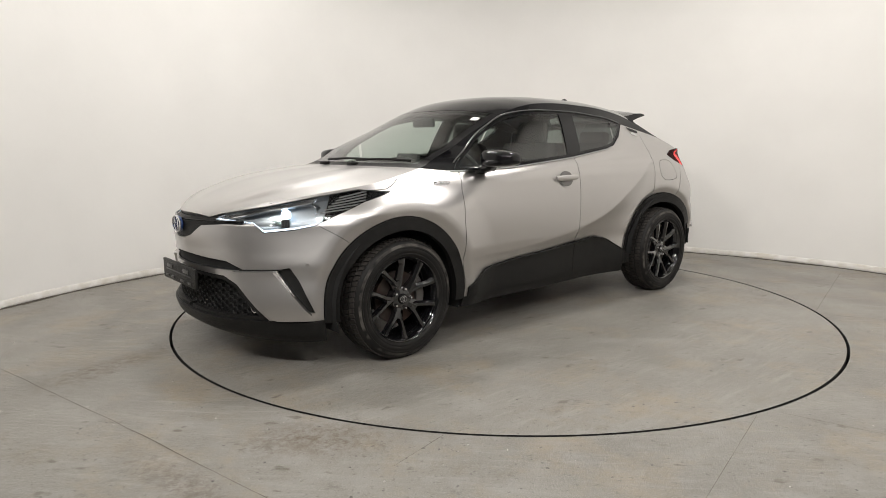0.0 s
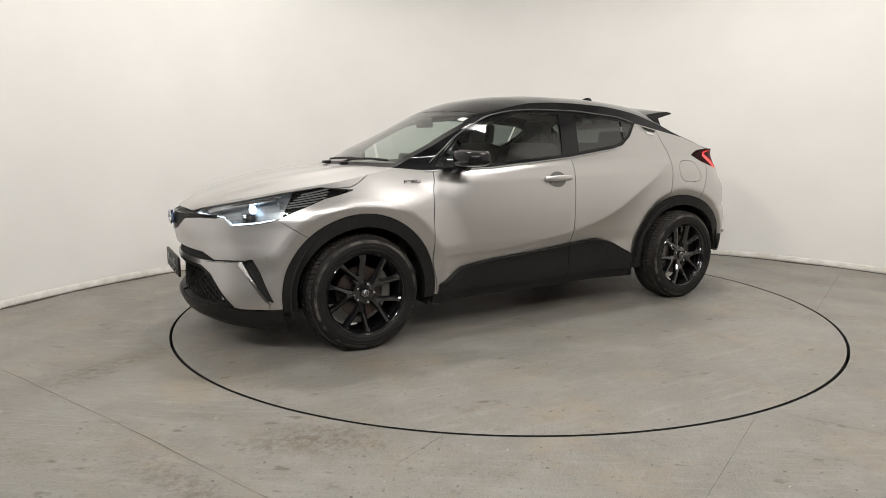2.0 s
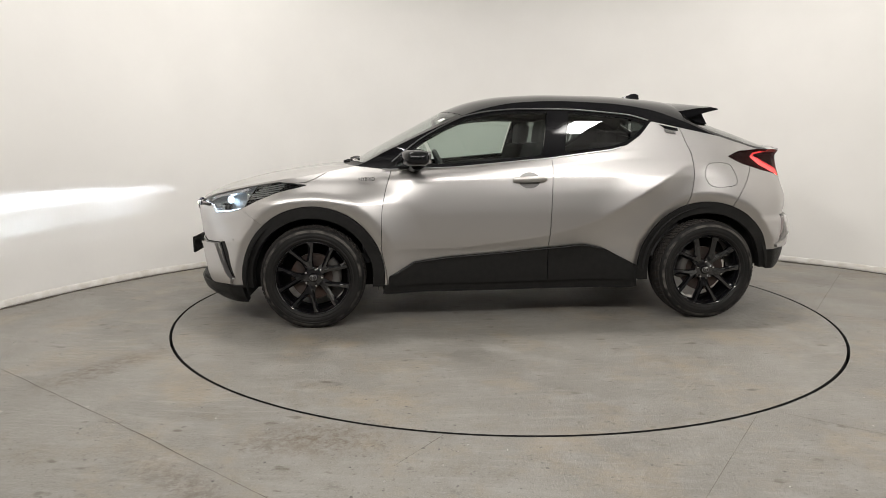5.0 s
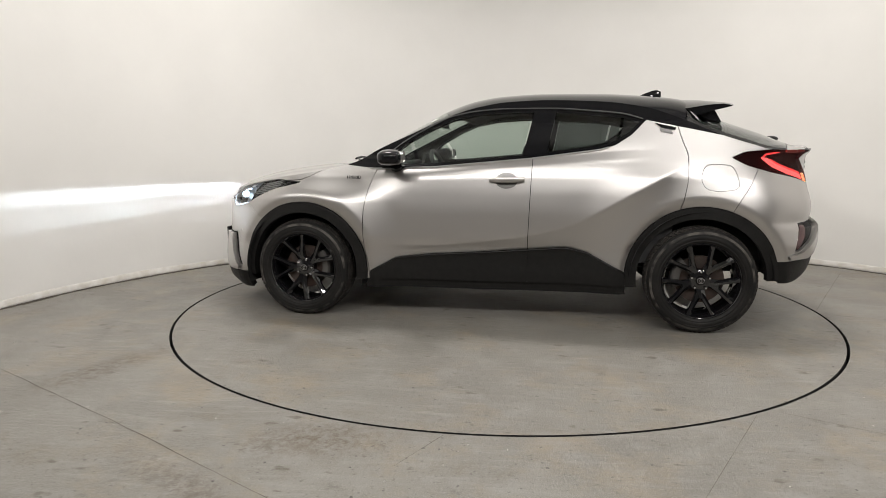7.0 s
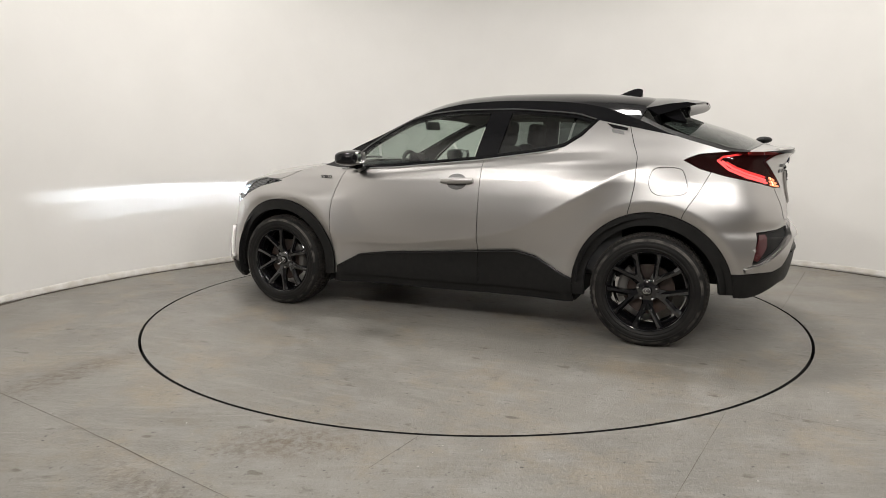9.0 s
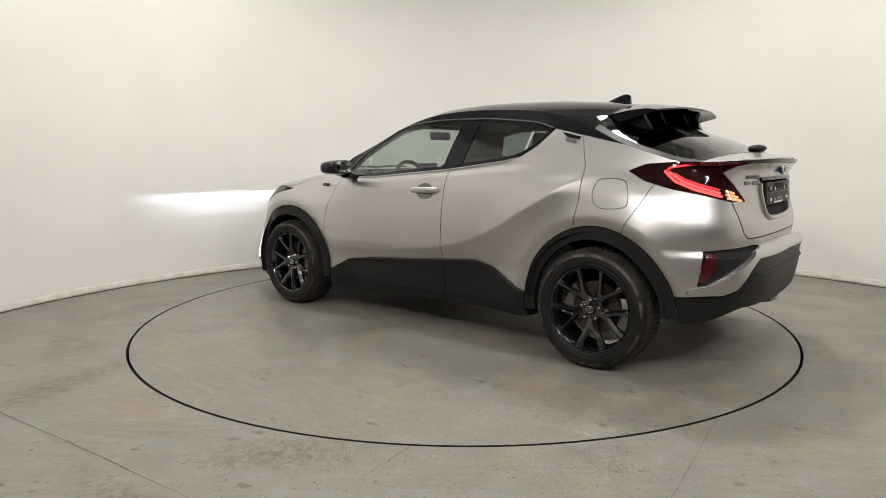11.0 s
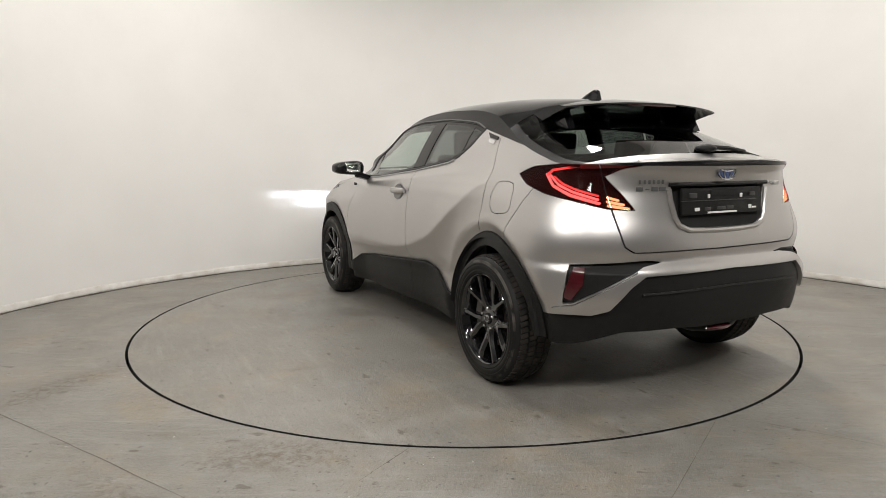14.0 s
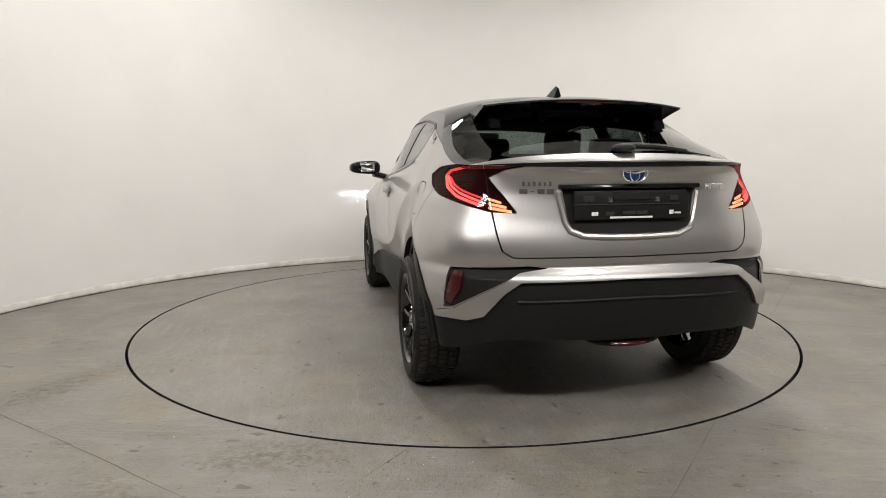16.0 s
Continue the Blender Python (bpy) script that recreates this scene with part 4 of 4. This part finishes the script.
def mirrors():
    def shell(bm):
        m = pose(.635, .95, 1.098, 0, 0, 10)
        bmesh.ops.create_uvsphere(bm, u_segments=28, v_segments=16, radius=1)
        for v in bm.verts:
            x, y, z = v.co
            f = lambda t: math.copysign(abs(t) ** .62, t)
            v.co = Vector((f(x) * (.105 if x > 0 else .055), f(y) * .122, f(z) * (.056 if z > 0 else .048) * (1 - .15 * f(y))))
        bmesh.ops.transform(bm, matrix=m, verts=bm.verts)
    m = both_sides("door_mirror", shell, BLACK, "gloss black door mirror")

    def foot(bm):
        tube(bm, [(.66, .76, 1.02), (.655, .82, 1.035), (.64, .88, 1.05)], .026, 8, 1.6)
        box(bm, (.20, .03, .02), pose(.66, .775, 1.035, 0, 0, 4), .006)
    both_sides("mirror_foot", foot, BLACK, "", m)

    def pane(bm):
        box(bm, (.006, .125, .075), pose(.583, .94, 1.106, 0, 0, 8), .02, 3)
    both_sides("mirror_glass", pane, CHROME, "mirror glass", m)

    def blink(bm):
        tube(bm, [(.685, .90, 1.095), (.69, .96, 1.098), (.67, 1.02, 1.102), (.64, 1.05, 1.105)], .007, 6)
    both_sides("indicator", blink, CHROME, "clear mirror indicator", m)


mirrors()


def side_fittings():
    def cup(bm):
        c = (-.095, .952)
        rows = [[on_side(c[0] + r * .072 * math.cos(a), c[1] + r * .052 * math.sin(a), .0065 - .003 * (1 - r)) for a in np.linspace(0, 2 * math.pi, 28, endpoint=False)] for r in (1, .8, .3)]
        rows = [[bm.verts.new(v) for v in r] for r in rows]
        for a, b in zip(rows, rows[1:]):
            for i in range(28):
                bm.faces.new((a[i], b[i], b[(i + 1) % 28], a[(i + 1) % 28]))
        bm.faces.new(rows[-1])
    # silver darkened by colour: shade of a hollow on a nearly flat disc
    cups = both_sides("handle_cup", cup, material("shadowed_silver", (.16, .155, .15), .3, .8, .3), "handle cup in silver darkened for a recess's shade")

    def grip(bm):
        prev = None
        for k in np.linspace(0, 1, 13):
            x = .015 - .225 * k
            o = .030 * math.sin(math.pi * min(max(k * 1.0, .04), .96)) ** .5 + .002
            c = on_side(x, .957 + .004 * k, o)
            hh = .020 * (1 - .25 * abs(2 * k - 1) ** 3)
            ring = [bm.verts.new(c + Vector((0, math.cos(a) * .010, math.sin(a) * hh))) for a in np.linspace(0, 2 * math.pi, 12, endpoint=False)]
            if prev:
                for i in range(12):
                    bm.faces.new((prev[i], prev[(i + 1) % 12], ring[(i + 1) % 12], ring[i]))
            else:
                bm.faces.new(ring)
            prev = ring
        bm.faces.new(prev[::-1])
    both_sides("door_handle", grip, PAINT, "silver door handle")

    def chrome(bm):
        xs = np.linspace(.86, -.74, 60)
        tube(bm, [on_side(x, float(np.interp(x, *np.array(ROOFLINE[::-1]).T)) - .002, .003) for x in xs], .006, 6)
    both_sides("belt_moulding", chrome, BRIGHT, "chrome strip below the side windows")

    def gutter(bm):
        pts = [(-.95, 1.345), (-.82, 1.382), (-.64, 1.402), (-.38, 1.421), (-.08, 1.423), (.11, 1.411), (.30, 1.377), (.46, 1.306), (.62, 1.215), (.80, 1.075)]
        zs = spline(np.linspace(-.95, .80, 70), pts)
        tube(bm, [on_side(x, float(z), .003) for x, z in zip(np.linspace(-.95, .80, 70), zs)], .0045, 6)
    both_sides("window_moulding", gutter, DIM, "thin satin moulding over the windows")

    def ridge(bm):
        pts = [(.80, .36), (.66, .437), (.41, .467), (.03, .492), (-.23, .512), (-.48, .53), (-.62, .502), (-.86, .375)]
        xs = np.linspace(.80, -.86, 60)
        zs = np.interp(xs, [p[0] for p in pts[::-1]], [p[1] for p in pts[::-1]])
        tube(bm, [on_side(float(x), float(z) - .018, .013) for x, z in zip(xs, zs)], .006, 6)
    both_sides("cladding_edge", ridge, PLASTIC, "raised edge of the door cladding")

    def tri(bm):
        vs = [on_side(x, z, .006) for x, z in ((-1.02, 1.318), (-1.15, 1.288), (-1.145, 1.272), (-1.06, 1.288))]
        bm.faces.new([bm.verts.new(v) for v in vs])
        r = bmesh.ops.extrude_face_region(bm, geom=bm.faces[:])
        for g in r["geom"]:
            if isinstance(g, bmesh.types.BMVert):
                g.co.y -= .01
    both_sides("pillar_handle", tri, BLACK, "hidden black rear door handle", None, False)

    def plate(bm):
        vs = [on_side(x, z, .004) for x, z in ((-1.05, 1.283), (-1.125, 1.268), (-1.13, 1.248), (-1.06, 1.262))]
        bm.faces.new([bm.verts.new(v) for v in vs])
    both_sides("handle_plate", plate, CHROME, "bright handle plate", None, False)


side_fittings()


def lettering(words, size, depth, m, mat, name, label):
    """Raised letters in the built-in font, as a mesh."""
    cu = bpy.data.curves.new("letters", "FONT")
    cu.body, cu.size, cu.extrude, cu.align_x, cu.resolution_u = words, size, depth, "CENTER", 2
    ob = bpy.data.objects.new("letters", cu)
    me = bpy.data.meshes.new_from_object(ob)
    bpy.data.objects.remove(ob)
    bpy.data.curves.remove(cu)
    me.materials.clear()
    me.materials.append(mat)
    o = new(name, me)
    o.parent, o.matrix_basis, o["label"] = car, m, label
    return o


def badges():
    p = on_side(.965, .955, .003)
    lettering("HYBRID", .031, .002, pose(*p, 82, 0, 180 - 8), BLACK, "wing_badge", "small dark wing lettering")
    p = on_side(.965, .955, .003)
    lettering("HYBRID", .031, .002, pose(p.x, -p.y, p.z, 82, 0, 8), BLACK, "wing_badge", "small dark wing lettering")
    q = on_end(.42, 1.035, -1, .004)
    lettering("HYBRID", .034, .002, pose(q.x, -.42, q.z, 88, 0, -90 + 16), CHROME, "tailgate_badge", "small chrome tailgate lettering")
    # maker's and model names: plain bars
    for y, z, w, h in [(.475 - .022 * k, 1.066, .011, .019) for k in range(6)] + [(.475, 1.034, .034, .020), (.438, 1.034, .018, .005), (.402, 1.034, .030, .020), (.362, 1.034, .030, .020)]:
        bm = bmesh.new()
        c = on_end(y, z, -1, .003)
        box(bm, (.004, w, h), pose(*c, 0, 0, -20), .0015)
        part("badge_bar", bm, DIM, car, "chrome badge bar")
    c = on_end(0.0, 1.108, -1, .006)
    bm = bmesh.new()
    for ry, rz in ((.056, .038), (.022, .036)):
        tube(bm, [(c.x - .004, ry * math.cos(a), c.z + rz * math.sin(a)) for a in np.linspace(0, 2 * math.pi, 40)], .0038, 6)
    tube(bm, [(c.x - .004, .046 * math.cos(a), c.z + .014 + .012 * math.sin(a)) for a in np.linspace(0, 2 * math.pi, 30)], .0034, 6)
    badge = part("rear_badge", bm, CHROME, car, "oval chrome rear badge")
    bm = bmesh.new()
    lathe(bm, [(.001, .008), (.045, .007), (.055, -.004)], 32, pose(c.x + .004, 0, c.z, 0, 0, 90) @ Matrix.Diagonal((1, 1, .68, 1)))
    part("badge_back", bm, BLUE, badge, "dark blue badge ground")


badges()


def tail_fittings():
    bm = bmesh.new()
    box(bm, (.018, .53, .125), pose(-2.033, 0, .972, 0, 3), .006)
    holder = part("plate_holder", bm, PLASTIC, car, "empty black plate holder")
    for y, z, w, d, mat in ((.20, 1.0, .05, .022, SCREEN), (.1, .995, .02, .02, CHROME), (-.12, .995, .02, .02, CHROME), (-.2, 1.0, .04, .02, SCREEN), (.02, .975, .5, .004, SCREEN), (0, 1.01, .17, .03, DARK), (.17, .935, .03, .016, WHITE), (.1, .935, .04, .016, SCREEN), (.01, .938, .06, .014, SCREEN), (-.05, .938, .05, .014, SCREEN), (-.19, .938, .02, .018, WHITE), (-.22, .934, .03, .008, WHITE), (0, .918, .20, .009, WHITE)):
        bm = bmesh.new()
        box(bm, (.006, w, d), pose(-2.0435 - .0005 * (z - .97) * 100 * .1, y, z), .0015)
        part("holder_rib", bm, mat, holder)
    # bright lower lip of the recess
    bm = bmesh.new()
    arc = [(.292, 1.03), (.285, .98), (.268, .90), (.25, .865), (.20, .842), (.10, .836), (0, .835)]
    full = arc + [(-y, z) for y, z in arc[-2::-1]]
    tube(bm, [on_end(y * 1.12, z, -1, .002) for y, z in full], .014, 8)
    part("recess_lip", bm, PAINT, car, "silver lip round the plate recess")
    # handle bar above the plate
    bm = bmesh.new()
    tube(bm, [on_end(y, 1.052, -1, .004) for y in np.linspace(-.33, .33, 21)], .010, 8)
    part("tailgate_handle", bm, BLACK, car, "black tailgate handle")
    # lip spoiler on the tailgate
    bm = bmesh.new()
    tube(bm, [(-2.07 + .125 * (y / .52) ** 2, y, 1.163 - .012 * (y / .52) ** 2) for y in np.linspace(-.47, .47, 31)], .011, 8, 1.8)
    part("lip_spoiler", bm, PAINT, car, "silver lip on the tailgate")
    # roof spoiler: blade, sloped lower blade and the webs between them
    bm = bmesh.new()
    rows = []
    for y in np.linspace(-.53, .53, 33):
        k = (y / .53) ** 2
        back = -1.565 + .055 * k ** 2
        rows.append([bm.verts.new(p) for p in ((-1.17, y, 1.503 - .10 * k), (-1.36, y, 1.494 - .060 * k), (back + .05, y, 1.473 - .032 * k), (back, y, 1.462 - .03 * k), (back - .003, y, 1.454 - .03 * k), (-1.42, y, 1.452 - .05 * k), (-1.22, y, 1.435 - .09 * k))])
    for a, b in zip(rows, rows[1:]):
        for i in range(7):
            bm.faces.new((a[i], b[i], b[(i + 1) % 7], a[(i + 1) % 7]))
    bm.faces.new(rows[0]), bm.faces.new(rows[-1][::-1])
    bmesh.ops.recalc_face_normals(bm, faces=bm.faces)
    sp = part("roof_spoiler", bm, BLACK, car, "gloss black roof spoiler")
    bm = bmesh.new()
    rows = []
    for y in np.linspace(-.47, .47, 25):
        k = (y / .47) ** 2
        rows.append([bm.verts.new(p) for p in ((-1.36, y, 1.390 - .035 * k), (-1.475 + .03 * k, y, 1.350 - .02 * k), (-1.478 + .03 * k, y, 1.334 - .02 * k), (-1.37, y, 1.366 - .035 * k))])
    for a, b in zip(rows, rows[1:]):
        for i in range(4):
            bm.faces.new((a[i], b[i], b[(i + 1) % 4], a[(i + 1) % 4]))
    bm.faces.new(rows[0]), bm.faces.new(rows[-1][::-1])
    bmesh.ops.recalc_face_normals(bm, faces=bm.faces)
    part("lower_blade", bm, BLACK, sp, "gloss black lower blade")
    for y, w in ((-.45, .05), (-.2, .03), (.2, .03), (.45, .05)):
        bm = bmesh.new()
        k = abs(y) * .08
        solid(bm, [(-1.30, 1.445 - k), (-1.41, 1.455 - k), (-1.465, 1.343 - k * .5), (-1.36, 1.38 - k)], w, pose(0, y + w / 2, 0, 90))
        bmesh.ops.recalc_face_normals(bm, faces=bm.faces)
        part("spoiler_web", bm, BLACK, sp, "", False)
    # stop lamp strip in the blade
    bm = bmesh.new()
    box(bm, (.01, .34, .012), pose(-1.560, 0, 1.449), .003)
    part("stop_lamp", bm, material("dark_stop_lens", (.03, .004, .005), .2, 0, .4), sp, "unlit dark red stop lamp")
    # shark fin
    bm = bmesh.new()
    rows = []
    for k in np.linspace(0, 1, 10):
        x = -.965 - .17 * k
        h = .062 * min(1, (k * 1.35) ** .8) if k < .92 else .055
        w = .032 * (math.sin(math.pi * min(k + .12, .8)) ** .7)
        base = float(spline(x, TOP_C)) - .004
        rows.append([bm.verts.new((x, w * c, base + h * s)) for c, s in ((1, 0), (.55, .5), (.22, .9), (0, 1), (-.22, .9), (-.55, .5), (-1, 0))])
    for a, b in zip(rows, rows[1:]):
        for i in range(6):
            bm.faces.new((a[i], a[i + 1], b[i + 1], b[i]))
    bm.faces.new(rows[-1]), bm.faces.new(rows[0][::-1])
    bmesh.ops.recalc_face_normals(bm, faces=bm.faces)
    part("roof_antenna", bm, BLACK, car, "gloss black shark-fin antenna")
    # rear wiper
    bm = bmesh.new()
    bmesh.ops.create_uvsphere(bm, u_segments=18, v_segments=10, radius=1, matrix=pose(-1.91, -.02, 1.218) @ Matrix.Diagonal((.05, .055, .022, 1)))
    tube(bm, [(-1.90, -.03, 1.228), (-1.885, -.2, 1.222), (-1.86, -.36, 1.205)], .010, 6)
    tube(bm, [(-1.89, -.08, 1.222), (-1.875, -.3, 1.208), (-1.84, -.5, 1.178)], .006, 6)
    part("rear_wiper", bm, PLASTIC, car, "black rear wiper")
    # low fog lamp, tow hook cover line and mud flaps
    bm = bmesh.new()
    bmesh.ops.create_uvsphere(bm, u_segments=20, v_segments=10, radius=1, matrix=pose(-2.035, 0, .364, 0, -15) @ Matrix.Diagonal((.045, .105, .017, 1)))
    mount = bmesh.new()
    bmesh.ops.create_uvsphere(mount, u_segments=24, v_segments=12, radius=1, matrix=pose(-1.985, 0, .372, 0, -12) @ Matrix.Diagonal((.085, .19, .034, 1)))
    part("fog_lamp_mount", mount, PLASTIC, car, "black fog lamp mount")
    part("rear_fog_lamp", bm, RED, car, "red low rear fog lamp")
    bm = bmesh.new()
    tube(bm, [on_end(y, .575 - .01 * abs(y), -1, .002) for y in np.linspace(-.52, .52, 31)], .007, 6)
    part("bumper_ridge", bm, PLASTIC, car, "raised ridge on the black bumper")

    def sensor(bm):
        lathe(bm, [(.001, .003), (.008, .003), (.010, -.004)], 14, pose(*on_end(.80, .60, -1, 0), 0, 0, 50))
    both_sides("parking_sensor", sensor, PAINT, "round parking sensor")


tail_fittings()


def cabin():
    bm = bmesh.new()
    box(bm, (.42, 1.18, .22), pose(.83, 0, .93, 0, 8), .06, 4)
    box(bm, (.2, .34, .10), pose(.70, .37, 1.02, 0, 6), .04, 4)
    box(bm, (.03, .24, .13), pose(.62, 0, 1.06, 0, -12), .012)
    part("dashboard", bm, TRIM, car, "dark grey dashboard")
    bm = bmesh.new()
    ring = [(.185 * math.cos(a), .185 * math.sin(a), 0) for a in np.linspace(0, 2 * math.pi, 40)]
    m = pose(.42, .37, .97, 0, -66)
    tube(bm, [m @ Vector(p) for p in ring], .015, 8)
    box(bm, (.12, .16, .04), m @ pose(0, 0, 0), .015)
    for a in (0, 180, 270):
        tube(bm, [m @ Vector((0, 0, 0)), m @ Vector((.18 * math.sin(math.radians(a)), .18 * math.cos(math.radians(a)), 0))], .014, 6)
    part("steering_wheel", bm, TRIM, car, "dark leather steering wheel")

    def seat(x, y, w, high):
        bm = bmesh.new()
        box(bm, (.5, w, .16), pose(x, y, .62, 0, -6), .05, 3)
        s = part("seat", bm, CLOTH, car, "dark cloth seat")
        bm = bmesh.new()
        box(bm, (.14, w * .95, .60), pose(x - .30, y, .90, 0, -16), .05, 3)
        part("backrest", bm, CLOTH, s)
        for yy in ([y] if w < .7 else [y - .38, y + .38]):
            bm = bmesh.new()
            box(bm, (.09, .26, .17), pose(x - .40, yy, 1.27 if high else 1.2, 0, -8), .04, 3)
            part("headrest", bm, CLOTH, s)
    seat(.12, .37, .5, True), seat(.12, -.37, .5, True), seat(-.62, 0, 1.2, False)
    bm = bmesh.new()
    box(bm, (2.3, 1.36, .05), pose(-.25, 0, .40), .02)
    box(bm, (.06, 1.36, .62), pose(.98, 0, .70), .02)
    box(bm, (.75, 1.20, .05), pose(-1.45, 0, .98, 0, 6), .02)
    part("cabin_floor", bm, TRIM, car, "dark cabin floor and bulkhead")

    def card(bm):
        rows = []
        for x in np.linspace(.85, -1.15, 24):
            top = min(float(np.interp(x, *np.array(ROOFLINE[::-1]).T)) - .015, 1.16)
            rows.append([bm.verts.new((x, float(half_width(x, z)) - .06, z)) for z in np.linspace(.42, top, 5)])
        for a, b in zip(rows, rows[1:]):
            for i in range(4):
                bm.faces.new((a[i], a[i + 1], b[i + 1], b[i]))
    both_sides("door_card", card, TRIM, "dark door lining")
    S = top_grid(-1.25, .42, 0, .97, 20, 10)
    sheet("headliner", (S[0] - [0, 0, .035], S[1]), material("headliner_grey", (.07, .07, .072), .9), car, "dark headliner", .004, whole=True)
    bm = bmesh.new()
    box(bm, (.02, .24, .065), pose(.47, 0, 1.34, 0, 10), .012)
    part("inside_mirror", bm, TRIM, car, "inside mirror")


cabin()


def sticker():
    bm = bmesh.new()
    v = []
    for k, w in ((.56, .80), (.56, .885), (.52, .885), (.52, .80)):
        ex, ez = k - float(spline(k, SAG)), float(spline(k, TOP_E))
        y, zc = float(half_width(ex, ez)), float(spline(k, TOP_C))
        v.append(bm.verts.new((k - float(spline(k, SAG)) * w * w + .003, y * w, zc - (zc - ez) * w ** 2.9 + .003)))
    bm.faces.new(v)
    part("screen_sticker", bm, WHITE, car, "small pale windscreen sticker")


sticker()


# ---- what moves: the turntable and the car on it ----
def motions():
    turn = [(0, 225.2), (.5, 223.6), (1, 221.28), (1.5, 218.09), (2, 214.22), (2.5, 210.14), (3, 206.18), (3.5, 202.08), (4, 197.95), (5, 189.7), (6, 181.65),
            (6.5, 177.6), (7, 173.72), (7.5, 169.85), (8, 165.95), (8.5, 162.0), (9, 158.2), (10, 150.2), (11, 142.15), (11.5, 138.1), (12, 134.05), (12.5, 130.15), (13, 126.25),
            (13.5, 122.33), (14, 118.38), (14.5, 114.43), (15, 110.5), (15.5, 106.58), (16, 102.61)]
    walk(disc, [(t, pose(0, 0, 0, 0, 0, a)) for t, a in turn])
    walk(car, [(t, pose(0, 0, 0, 0, 0, a) @ pose(-.029, -.304, 0)) for t, a in turn])


motions()
